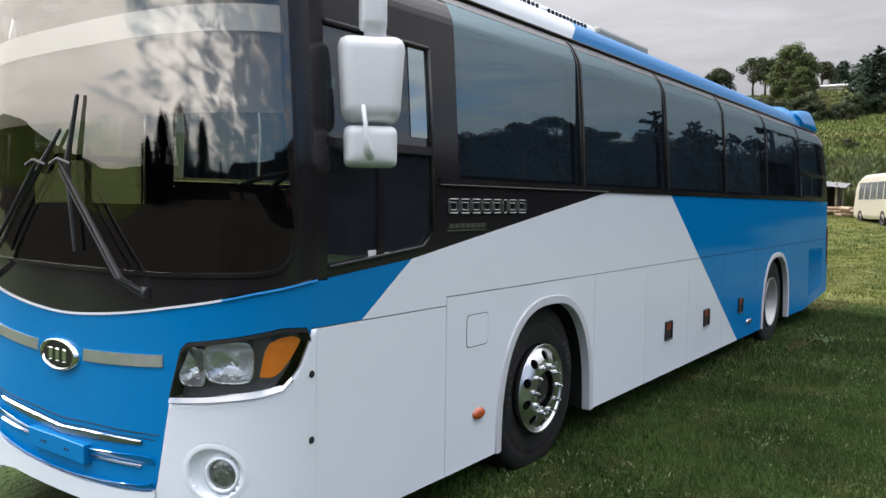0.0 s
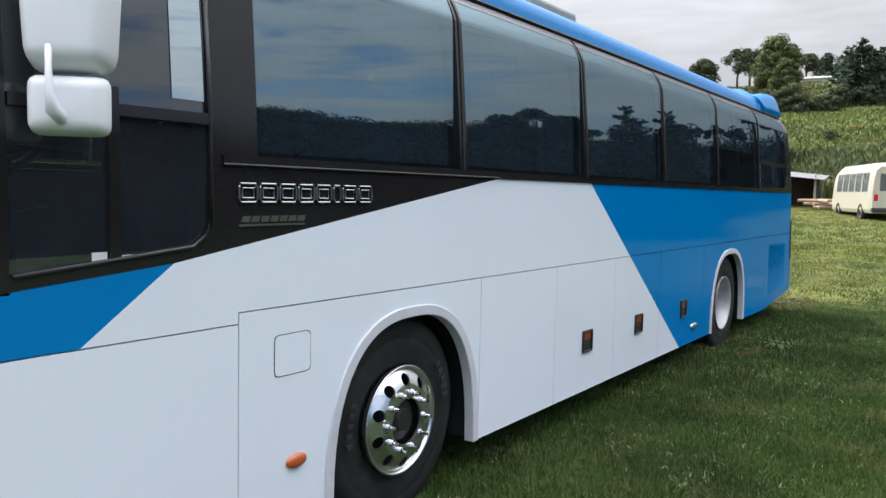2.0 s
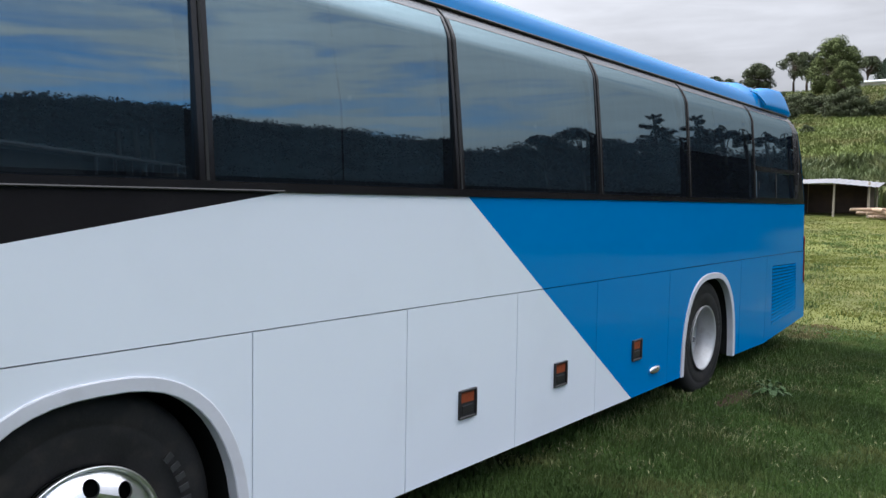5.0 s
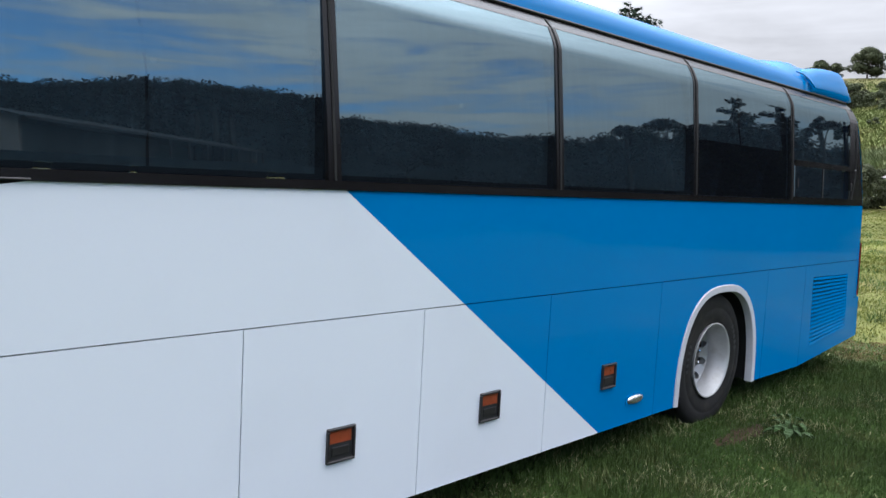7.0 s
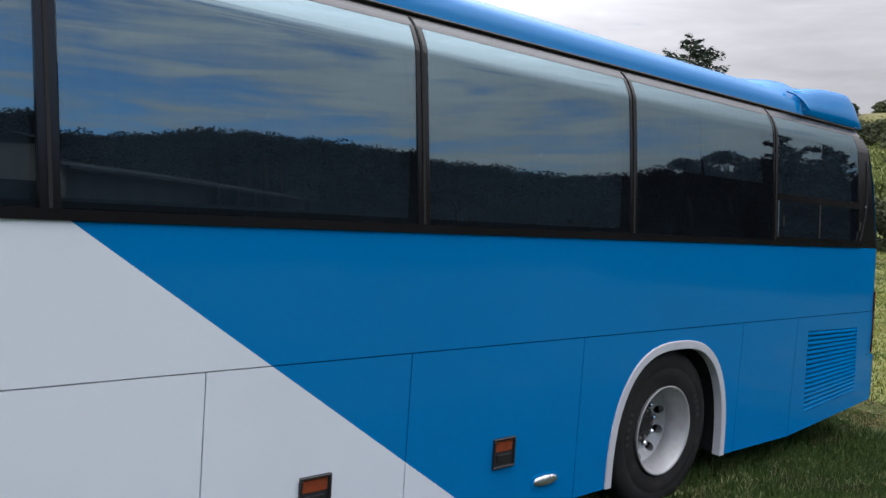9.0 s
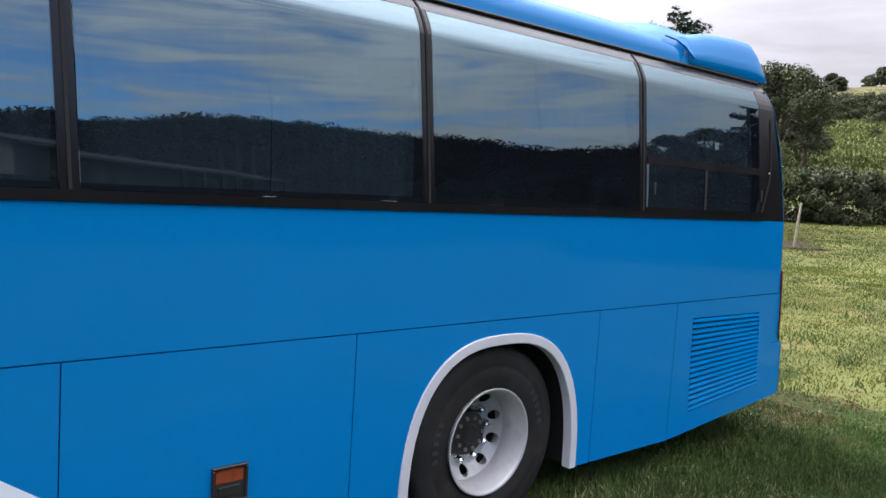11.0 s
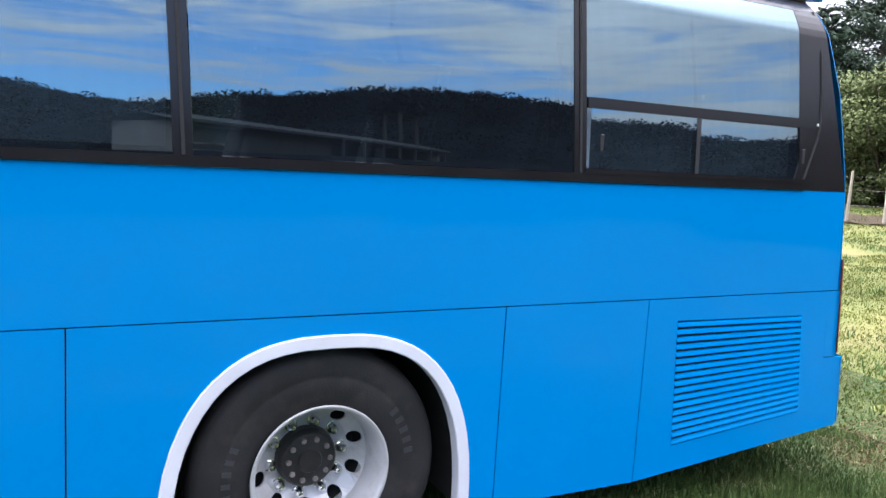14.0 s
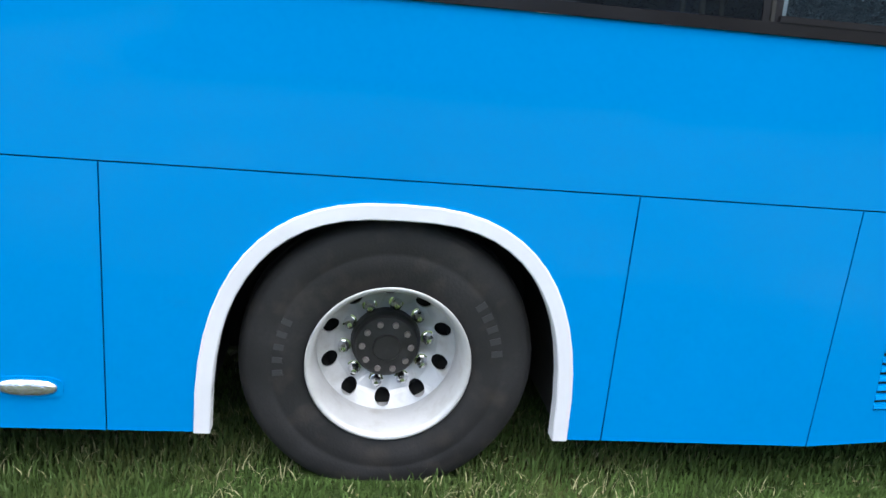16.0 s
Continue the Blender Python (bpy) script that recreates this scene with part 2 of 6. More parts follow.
STICKER = mat("white_sticker", (0.7, 0.7, 0.68), 0.6, var=0.08, scale=30)
UNITGREY = mat("roof_unit_grey", (0.27, 0.27, 0.24), 0.6, var=0.12)
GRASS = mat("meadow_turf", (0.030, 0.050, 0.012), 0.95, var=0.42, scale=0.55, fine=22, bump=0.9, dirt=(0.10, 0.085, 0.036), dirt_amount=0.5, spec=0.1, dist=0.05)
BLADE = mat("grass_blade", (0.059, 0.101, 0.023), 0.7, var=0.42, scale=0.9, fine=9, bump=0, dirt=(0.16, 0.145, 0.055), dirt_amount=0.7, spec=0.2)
# turf and blades outside the bus's shade carry the sunlight in their colour
SUNTURF = mat("sunlit_turf", (0.100, 0.107, 0.034), 0.95, var=0.35, scale=0.4, fine=12, bump=0.8, dirt=(0.17, 0.13, 0.06), dirt_amount=0.6, spec=0.05, dist=0.05)
SUNBLADE = mat("sunlit_blade", (0.114, 0.134, 0.030), 0.7, var=0.35, scale=0.35, fine=5, bump=0, dirt=(0.24, 0.20, 0.05), dirt_amount=0.4, spec=0.05)
FIELD = mat("dry_field", (0.115, 0.105, 0.045), 0.95, var=0.3, scale=0.15, fine=1.2, bump=0.5, dirt=(0.10, 0.12, 0.04), dirt_amount=0.6, spec=0.1, dist=0.3)
SPECK = mat("withered_leaf", (0.17, 0.155, 0.065), 0.8, var=0.4, scale=6, fine=40, bump=0, spec=0.2)
STRAW = mat("dry_grass", (0.25, 0.245, 0.13), 0.85, var=0.3, scale=2, fine=20, bump=0, spec=0.15)
WITHERED = mat("withered_grass", (0.13, 0.092, 0.048), 0.9, var=0.4, scale=3, fine=20, bump=0, spec=0.05)
# grass with shade put into its colour, to dim its image in the windscreen
PASTURE = mat("darkened_pasture", (0.022, 0.030, 0.009), 0.95, var=0.3, scale=0.12, fine=2, bump=0.4, spec=0.0, dist=0.2)
# unseen ground ahead, coloured near-black to keep the windscreen's lower reflection dark
BLACKAHEAD = mat("blackened_ground_ahead", (0.016, 0.015, 0.014), 0.9, var=0.3, scale=2, fine=30, bump=0.6, spec=0.0)
SOIL = mat("bare_soil", (0.042, 0.029, 0.016), 0.95, var=0.3, scale=2, fine=30, bump=0.8, spec=0.1, dist=0.05)
SCRUB = mat("hill_grass", (0.085, 0.105, 0.030), 0.95, var=0.35, scale=0.12, fine=1.6, bump=0.4, dirt=(0.14, 0.11, 0.05), dirt_amount=0.75, spec=0.1, dist=0.3)
# near-black ground: the dark of the window reflections is put into its colour
BLACKGROUND = mat("blackened_ground", (0.0022, 0.0028, 0.0034), 0.95, var=0.15, scale=0.1, fine=0.8, bump=0.0, spec=0.0, dist=0.5)
# bark of the mirrored wood, with shade put into its colour
DARKBARK = mat("darkened_bark", (0.010, 0.010, 0.010), 0.9, var=0.3, scale=4, fine=30, bump=0, spec=0.0)
BARK = mat("bark", (0.07, 0.05, 0.038), 0.9, var=0.3, scale=4, fine=30, bump=0.6, spec=0.2)
# leaves darkened in their colour, so the windows mirror a dark mass
DARKLEAF = mat("darkened_leaf", (0.0020, 0.0026, 0.0032), 0.9, var=0.12, scale=0.6, fine=4, bump=0, spec=0.0)
BLIND = mat("brown_blind_cloth", (0.16, 0.135, 0.12), 0.85, var=0.1, scale=3, fine=80, bump=0.1)
LEAF = mat("broad_leaf", (0.068, 0.080, 0.042), 0.6, var=0.4, scale=0.6, fine=4, bump=0, rand=0.3, spec=0.05)
LEAFLIGHT = mat("hedge_leaf", (0.092, 0.112, 0.042), 0.7, var=0.35, scale=0.8, fine=5, bump=0, rand=0.3, spec=0.05)
NEEDLE = mat("conifer_needle", (0.028, 0.05, 0.026), 0.7, var=0.35, scale=0.7, fine=5, bump=0, rand=0.4, spec=0.2)
CORN = mat("maize_leaf", (0.072, 0.094, 0.030), 0.6, var=0.35, scale=0.25, fine=3, bump=0, dirt=(0.25, 0.22, 0.09), dirt_amount=0.5, spec=0.25)
WOOD = mat("weathered_board", (0.06, 0.04, 0.03), 0.9, var=0.35, scale=3, fine=30, bump=0.4)
POSTWOOD = mat("pale_post_wood", (0.30, 0.26, 0.20), 0.85, var=0.2, scale=5, fine=30, bump=0.4)
# farm building's wall and sheet carry the reflection's darkness in their colour
BARNWALL = mat("darkened_render", (0.042, 0.038, 0.036), 0.9, var=0.25, spec=0.1)
DARKSHEET = mat("darkened_sheet", (0.008, 0.008, 0.009), 0.8, var=0.3, spec=0.05)
TIN = mat("galvanised_sheet", (0.13, 0.13, 0.137), 0.7, metal=0.0, var=0.15, scale=1.5, dirt=(0.25, 0.15, 0.1), dirt_amount=0.4)
CREAM = mat("cream_paint", (0.40, 0.375, 0.295), 0.35, coat=0.3, var=0.05, dirt=(0.4, 0.36, 0.27), dirt_amount=0.25)
TIMBER = mat("sawn_timber", (0.30, 0.21, 0.14), 0.8, var=0.25, scale=3, fine=40, bump=0.2)
WALLPALE = mat("pale_render", (0.36, 0.35, 0.32), 0.85, var=0.08)
ROOFPALE = mat("pale_roof_sheet", (0.66, 0.68, 0.68), 0.5, var=0.08)


# ---- mesh tools ----
def part(name, bm, material, parent=None, label="", smooth=False):
    me = bpy.data.meshes.new(name)
    bm.normal_update()
    if smooth:
        for f in bm.faces:
            f.smooth = True
    bm.to_mesh(me)
    bm.free()
    for m in material if isinstance(material, (list, tuple)) else [material]:
        me.materials.append(m)
    ob = new(name, me)
    if parent is not None:
        ob.parent = parent
        if parent.type == "EMPTY":
            ob.matrix_parent_inverse = Matrix.Translation(parent.location).inverted()
    if label:
        ob["label"] = label
    return ob


def thing(name, label, category, at=(0, 0, 0), group="", kind=""):
    ob = new(name)
    ob.location, ob.empty_display_size = at, 0.3
    return tagged(ob, label, category, group, kind)


def box(x0, x1, y0, y1, z0, z1, bevel=0.0, seg=2, bm=None, m=None):
    b = bmesh.new()
    bmesh.ops.create_cube(b, size=1)
    bmesh.ops.scale(b, vec=(x1 - x0, y1 - y0, z1 - z0), verts=b.verts)
    bmesh.ops.translate(b, vec=((x0 + x1) / 2, (y0 + y1) / 2, (z0 + z1) / 2), verts=b.verts)
    if bevel:
        bmesh.ops.bevel(b, geom=b.edges[:], offset=bevel, segments=seg, profile=0.5, affect="EDGES")
    if m is not None:
        bmesh.ops.transform(b, matrix=m, verts=b.verts)
    return b if bm is None else add(bm, b)


def add(bm, other):
    """Adds other's faces to bm."""
    at = {v: bm.verts.new(v.co) for v in other.verts}
    for f in other.faces:
        g = bm.faces.new([at[v] for v in f.verts])
        g.material_index, g.smooth = f.material_index, f.smooth
    other.free()
    return bm


def tube(points, r, n=8, bm=None):
    """A round bar along points; r is one radius or one for each point."""
    b = bm or bmesh.new()
    pts = [Vector(p) for p in points]
    rs = r if isinstance(r, (list, tuple)) else [r] * len(pts)
    rings = []
    for i, p in enumerate(pts):
        d = (pts[min(i + 1, len(pts) - 1)] - pts[max(i - 1, 0)]).normalized()
        s = d.cross(Vector((0, 0, 1)) if abs(d.z) < 0.9 else Vector((1, 0, 0))).normalized()
        u = s.cross(d)
        rings.append([b.verts.new(p + rs[i] * (math.cos(a) * s + math.sin(a) * u)) for a in (2 * math.pi * k / n for k in range(n))])
    for a, c in zip(rings, rings[1:]):
        for k in range(n):
            b.faces.new((a[k], a[(k + 1) % n], c[(k + 1) % n], c[k]))
    b.faces.new(rings[0][::-1])
    b.faces.new(rings[-1])
    bmesh.ops.recalc_face_normals(b, faces=b.faces)
    return b


def lathe(profile, n=48, axis_y=True, centre=(0, 0, 0), closed=False):
    """Turns (radius, depth) pairs round the wheel axis (y)."""
    b = bmesh.new()
    rings = []
    for r, d in profile:
        rings.append([b.verts.new((centre[0] + r * math.cos(a), centre[1] + d, centre[2] + r * math.sin(a))) for a in (2 * math.pi * k / n for k in range(n))])
    pairs = list(zip(rings, rings[1:])) + ([(rings[-1], rings[0])] if closed else [])
    for a, c in pairs:
        for k in range(n):
            b.faces.new((a[k], a[(k + 1) % n], c[(k + 1) % n], c[k]))
    bmesh.ops.recalc_face_normals(b, faces=b.faces)
    return b


def thicken(bm, depth):
    """Gives an open sheet a back and edges."""
    bm.normal_update()
    bmesh.ops.solidify(bm, geom=bm.faces[:], thickness=depth)
    bmesh.ops.recalc_face_normals(bm, faces=bm.faces)
    return bm

# ---- the bus: plan and section ----
C = 1.245             # centre line; the near side is y = 0, the front x = 0
NOSE = 0.44           # how far the front bends back to the sides
SILL, GLASS_LO, GLASS_HI, EAVE = 1.755, 1.797, 2.725, 2.80
SKIRT, SEAM, SEAM_FRONT = 0.228, 1.182, 1.136


def inset(z):
    """How far the side leans in at a height."""
    t = max(0.0, (z - SILL) / 0.97)
    return 0.062 * t ** 1.25 + 0.045 * max(0.0, (min(z, GLASS_HI) - 2.60) / 0.125) ** 1.4 + 0.9 * max(0.0, z - GLASS_HI)


def front_point(a, z, off=0.0):
    """The front's surface: a runs from -pi/2 (near side) over 0 (middle) to pi/2 (far side)."""
    hw = C - inset(z)
    s, c = abs(math.sin(a)), math.cos(a)
    u = s ** 0.625
    n = Vector((-max(c, 0.02) ** 0.9, math.copysign(s ** 1.6, a), 0)).normalized()
    return Vector((NOSE * (1 - c), C + math.copysign(hw * u, a), z)) + n * off


def interp(x, pts):
    if x <= pts[0][0]:
        return pts[0][1]
    for (a, b), (c, d) in zip(pts, pts[1:]):
        if x <= c:
            return b + (d - b) * (x - a) / (c - a)
    return pts[-1][1]


def front_patch(a0, a1, lo, hi, na=24, nz=4, off=0.0, depth=0.02, tilt=0.0):
    """A sheet on the front between two curves, given as (|a|, z) points."""
    b = bmesh.new()
    grid = []
    for i in range(na + 1):
        a = a0 + (a1 - a0) * i / na
        zl, zh = interp(abs(a), lo), interp(abs(a), hi)
        grid.append([b.verts.new(front_point(a, zl + (zh - zl) * j / nz, off + tilt * (1 - j / nz))) for j in range(nz + 1)])
    for p, q in zip(grid, grid[1:]):
        for j in range(nz):
            b.faces.new((p[j], p[j + 1], q[j + 1], q[j]))
    bmesh.ops.dissolve_degenerate(b, dist=0.0005, edges=b.edges[:])
    bmesh.ops.recalc_face_normals(b, faces=b.faces)
    c = sum((f.normal.x for f in b.faces))
    if c > 0:
        bmesh.ops.reverse_faces(b, faces=b.faces)
    return thicken(b, depth) if depth else b


def flip(bm, side):
    """The far side is the near side mirrored."""
    if side < 0:
        for v in bm.verts:
            v.co.y = 2 * C - v.co.y
        bmesh.ops.reverse_faces(bm, faces=bm.faces)
    return bm


def sheet(pts, depth=0.018, y=0.0, cuts=(), paint=None, side=1):
    """A flat panel of the side from its outline (x, z); cuts are lines (x0, z0, x1, z1), paint gives the material index."""
    b = bmesh.new()
    f = b.faces.new([b.verts.new((x, y, z)) for x, z in pts])
    f.normal_update()
    if f.normal.y > 0:
        f.normal_flip()
    for x0, z0, x1, z1 in cuts:
        bmesh.ops.bisect_plane(b, geom=b.verts[:] + b.edges[:] + b.faces[:], plane_co=(x0, 0, z0), plane_no=(z1 - z0, 0, x0 - x1))
    if paint:
        for f in b.faces:
            c = f.calc_center_median()
            f.material_index = paint(c.x, c.z)
    up_faces = b.faces[:]
    bmesh.ops.solidify(b, geom=up_faces, thickness=depth)
    bmesh.ops.recalc_face_normals(b, faces=b.faces)
    return flip(b, side)


def loft_side(x0, x1, z0, z1, nx=1, nz=8, off=0.0, depth=0.012, lean=0.0, side=1, tip=0.0):
    """A sheet of the leaning upper side; lean moves its upper edge forwards, tip sets its lower edge back."""
    b = bmesh.new()
    grid = []
    for i in range(nx + 1):
        col = []
        for j in range(nz + 1):
            z = z0 + (z1 - z0) * j / nz
            x = x0 + (x1 - x0) * i / nx - lean * (z - GLASS_LO) / (GLASS_HI - GLASS_LO)
            col.append(b.verts.new((x, inset(z) - off + tip * (z1 - z), z)))
        grid.append(col)
    for p, q in zip(grid, grid[1:]):
        for j in range(nz):
            b.faces.new((p[j], q[j], q[j + 1], p[j + 1]))
    if depth:
        b.normal_update()
        bmesh.ops.solidify(b, geom=b.faces[:], thickness=depth)
        bmesh.ops.recalc_face_normals(b, faces=b.faces)
    return flip(b, side)


def oval(cx, cz, rx, rz, y0, y1, n=28, power=1.0, dome=0.0):
    b = bmesh.new()
    rings = []
    for k, y in ((1.0, y1), (1.0, y0), (0.8, y0 - dome * 0.7), (0.4, y0 - dome)):
        ring = []
        for i in range(n):
            t = 2 * math.pi * i / n
            ct, st = (math.copysign(abs(f) ** power, f) for f in (math.cos(t), math.sin(t)))
            ring.append(b.verts.new((cx + rx * k * ct, y, cz + rz * k * st)))
        rings.append(ring)
    for p, q in zip(rings, rings[1:]):
        for i in range(n):
            b.faces.new((p[i], p[(i + 1) % n], q[(i + 1) % n], q[i]))
    b.faces.new(rings[-1])
    bmesh.ops.recalc_face_normals(b, faces=b.faces)
    return b


def arch(cx, half, top, n=2.5, steps=28, z0=SKIRT):
    """A wheel arch from one foot over the top to the other."""
    out = []
    for i in range(steps + 1):
        a = math.pi * (1 - i / steps)
        out.append((cx + math.copysign(abs(math.cos(a)) ** (2 / n), math.cos(a)) * half, z0 + (top - z0) * abs(math.sin(a)) ** (2 / n)))
    return out


WHEEL_F, WHEEL_R = 2.495, 8.415
FRONT_ARCH, REAR_ARCH = arch(2.522, 0.643, 1.089, 2.5), arch(8.42, 0.682, 1.102, 2.6)
bus = thing("bus", "blue and white coach with black window band parked on grass", "bus", (5.8, C, 0))


def blue_white(x, z):
    """1 where the paint is blue."""
    ahead = (x - 0.722) * (1.396 - 1.136) - (z - 1.136) * (1.085 - 0.722) < 0 and x < 1.1
    behind = (x - 4.633) * (0.234 - 1.753) - (z - 1.753) * (6.761 - 4.633) < 0 and x > 4.5
    return 1 if ahead or behind else 0


DIAG_F, DIAG_R = (0.722, 1.136, 1.085, 1.396), (4.633, 1.753, 6.761, 0.234)
G = 0.0028  # half a joint
PAINT = [WHITE, BLUE]

for side in (1, -1):
    # belt panel above the seam
    belt = [(NOSE, SEAM_FRONT + G), (1.383 - G, SEAM_FRONT + G), (1.383 - G, SEAM + G), (11.525, SEAM + G), (11.475, SILL), (3.319, SILL), (1.085, 1.396), (NOSE, 1.337)]
    part("belt_panel", sheet(belt, cuts=(DIAG_F, DIAG_R), paint=blue_white, side=side), PAINT, bus, "white and blue painted belt panel")
    # lower panels
    part("corner_panel", sheet([(0.436 + 2 * G, SKIRT), (1.383 - G, SKIRT), (1.383 - G, SEAM_FRONT - G), (0.436 + 2 * G, SEAM_FRONT - G)], side=side), WHITE, bus)
    fa = [(x, z) for x, z in FRONT_ARCH]
    part("front_wheel_panel", sheet([(1.383 + G, SKIRT)] + fa + [(3.172 - G, SKIRT), (3.172 - G, SEAM - G), (1.383 + G, SEAM - G)], side=side), WHITE, bus)
    doors = [3.172, 4.135, 5.147, 6.172, 7.443]
    for x0, x1 in zip(doors, doors[1:]):
        part("luggage_door", sheet([(x0 + G, SKIRT), (x1 - G, SKIRT), (x1 - G, SEAM - G), (x0 + G, SEAM - G)], cuts=(DIAG_R,), paint=blue_white, side=side), PAINT, bus)
    part("rear_wheel_panel", sheet([(7.443 + G, SKIRT)] + REAR_ARCH + [(9.237 - G, SKIRT), (9.237 - G, SEAM - G), (7.443 + G, SEAM - G)], side=side), BLUE, bus)
    part("service_flap", sheet([(9.237 + G, SKIRT), (10.081 - G, 0.222), (10.081 - G, SEAM - G), (9.237 + G, SEAM - G)], side=side), BLUE, bus)
    # engine flap with the grille opening
    g = [(10.285, 1.062), (11.232, 1.046), (11.300, 0.470), (10.325, 0.386)]
    o = [(10.081 + G, SEAM - G), (11.445, SEAM - G), (11.470, 0.780), (11.640, 0.772), (11.650, 0.352), (10.081 + G, 0.222)]
    flap = bmesh.new()
    for loop in (o, g):
        vs = [flap.verts.new((x, 0, z)) for x, z in loop]
        for i in range(len(vs)):
            flap.edges.new((vs[i], vs[(i + 1) % len(vs)]))
    bmesh.ops.triangle_fill(flap, edges=flap.edges[:], use_beauty=True)
    for f in flap.faces:
        f.normal_update()
        if f.normal.y > 0:
            f.normal_flip()
    bmesh.ops.solidify(flap, geom=flap.faces[:], thickness=0.018)
    bmesh.ops.recalc_face_normals(flap, faces=flap.faces)
    flap = flip(flap, side)
    part("rear_corner_panel", sheet([(11.4455, SEAM - G), (11.545, SEAM - G), (11.575, 0.785), (11.4705, 0.785)], side=side), BLUE, bus)
    eng = part("engine_flap", flap, BLUE, bus)
    back = sheet([(10.2, 0.33), (11.34, 0.42), (11.3, 1.1), (10.22, 1.1)], y=0.03, side=side)
    part("grille_backing", back, DARK, eng)
    for k in range(17):
        t = (k + 0.5) / 17
        lo, hi = 1.062 + (0.386 - 1.062) * t, 1.046 + (0.470 - 1.046) * t
        xl, xr = 10.285 + 0.04 * t, 11.232 + 0.068 * t
        s = bmesh.new()
        v = [s.verts.new(p) for p in ((xl, -0.005, lo - 0.0115), (xr, -0.005, hi - 0.0115), (xr, -0.002, hi + 0.005), (xl, -0.002, lo + 0.005), (xl, 0.010, lo + 0.0115), (xr, 0.010, hi + 0.0115))]
        s.faces.new((v[0], v[1], v[2], v[3]))
        s.faces.new((v[3], v[2], v[5], v[4]))
        s.normal_update()
        bmesh.ops.solidify(s, geom=s.faces[:], thickness=0.003)
        bmesh.ops.recalc_face_normals(s, faces=s.faces)
        part("louvre", flip(s, side), BLUE, eng)
    # dark frame behind the joints
    frame_bm = sheet([(0.45, 1.0), (11.35, 1.13), (11.3, 1.75), (3.3, 1.74), (1.1, 1.38), (0.45, 1.32)], y=0.024, depth=0.01, side=side)
    for x0, x1 in ((0.45, 1.88), (3.168, 7.70), (9.12, 10.2)):
        add(frame_bm, sheet([(x0, 0.25), (x1, 0.25), (x1, 1.13), (x0, 1.13)], y=0.0245, depth=0.008, side=side))
    part("body_frame", frame_bm, SEALANT, bus)
    # arch trims
    for pts, mid, w, label in ((FRONT_ARCH, 2.522, 0.056, "white wheel arch trim"), (REAR_ARCH, 8.42, 0.058, "white wheel arch trim")):
        b = bmesh.new()
        rows = []
        for x, z in pts:
            inward = Vector((mid - x, 0, 0.42 - z))
            inward = Vector((mid - x, 0, min(0, 0.62 - z))).normalized() * w
            rows.append([b.verts.new(p) for p in ((x, 0.002, z), (x, -0.008, z), (x + inward.x * 0.08, -0.011, z + inward.z * 0.08), (x + inward.x * 0.92, -0.011, z + inward.z * 0.92), (x + inward.x, -0.007, z + inward.z), (x + inward.x, 0.05, z + inward.z))])
        for p, q in zip(rows, rows[1:]):
            for j in range(5):
                b.faces.new((p[j], p[j + 1], q[j + 1], q[j]))
        bmesh.ops.recalc_face_normals(b, faces=b.faces)
        part("wheel_arch_trim", flip(b, side), ARCHTRIM, bus, label)
    # wheel houses
    for cx, half, top in ((2.522, 0.628, 1.074), (8.42, 0.665, 1.085)):
        b = bmesh.new()
        pts = arch(cx, half, top, 2.5)
        rows = [[b.verts.new((x, y, z)) for y in (0.03, 0.75)] for x, z in pts]
        for p, q in zip(rows, rows[1:]):
            b.faces.new((p[0], p[1], q[1], q[0]))
        b.faces.new([r[1] for r in rows])
        bmesh.ops.recalc_face_normals(b, faces=b.faces)
        part("wheel_house", flip(b, side), DARK, bus)

    # window band
    part("sill_moulding", loft_side(1.30, 11.12, SILL + 0.002, GLASS_LO, 1, 1, off=0.010, depth=0.02, side=side), PILLAR, bus, "dark rubber sill moulding")
    part("window_header", loft_side(1.30, 11.05, GLASS_HI - 0.004, EAVE, 12, 4, off=0.002, depth=0.02, side=side), PILLAR, bus)
    edges = [1.475, 2.957, 4.565, 6.190, 7.825, 9.585]
    for i, x in enumerate(edges[1:]):
        part("pillar_seal", loft_side(x - 0.006, x + 0.006, GLASS_LO, GLASS_HI + 0.05, 1, 30, off=0.008, depth=0.01, lean=0.05 if i else 0.02, side=side), DARK, bus)
        part("window_pillar", loft_side(x - 0.034, x + 0.034, GLASS_LO, GLASS_HI, 1, 30, off=0.003, depth=0.03, lean=0.05 if i else 0.02, side=side), PILLAR, bus)
    for i, (x0, x1) in enumerate(zip(edges, edges[1:])):
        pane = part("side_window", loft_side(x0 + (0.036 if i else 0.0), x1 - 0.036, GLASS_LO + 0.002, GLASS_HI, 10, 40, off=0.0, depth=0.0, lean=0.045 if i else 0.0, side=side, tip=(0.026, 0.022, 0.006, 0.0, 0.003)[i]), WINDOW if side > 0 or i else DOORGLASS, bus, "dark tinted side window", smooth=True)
        pane.visible_shadow = False
    # last window: fixed pane over two small sliding panes
    b = loft_side(9.62, 11.065, 2.145, GLASS_HI, 8, 28, depth=0.0, lean=0.05, side=side)
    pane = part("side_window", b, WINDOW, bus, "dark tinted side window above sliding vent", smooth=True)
    pane.visible_shadow = False
    part("vent_rail", loft_side(9.61, 11.22, 2.095, 2.145, 4, 2, off=0.006, depth=0.02, side=side), PILLAR, bus)
    for x0, x1, off in ((9.63, 10.315, 0.002), (10.30, 11.13, -0.006)):
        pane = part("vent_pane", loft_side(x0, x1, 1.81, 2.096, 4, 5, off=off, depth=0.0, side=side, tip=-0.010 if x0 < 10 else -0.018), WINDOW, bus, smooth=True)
        pane.visible_shadow = False
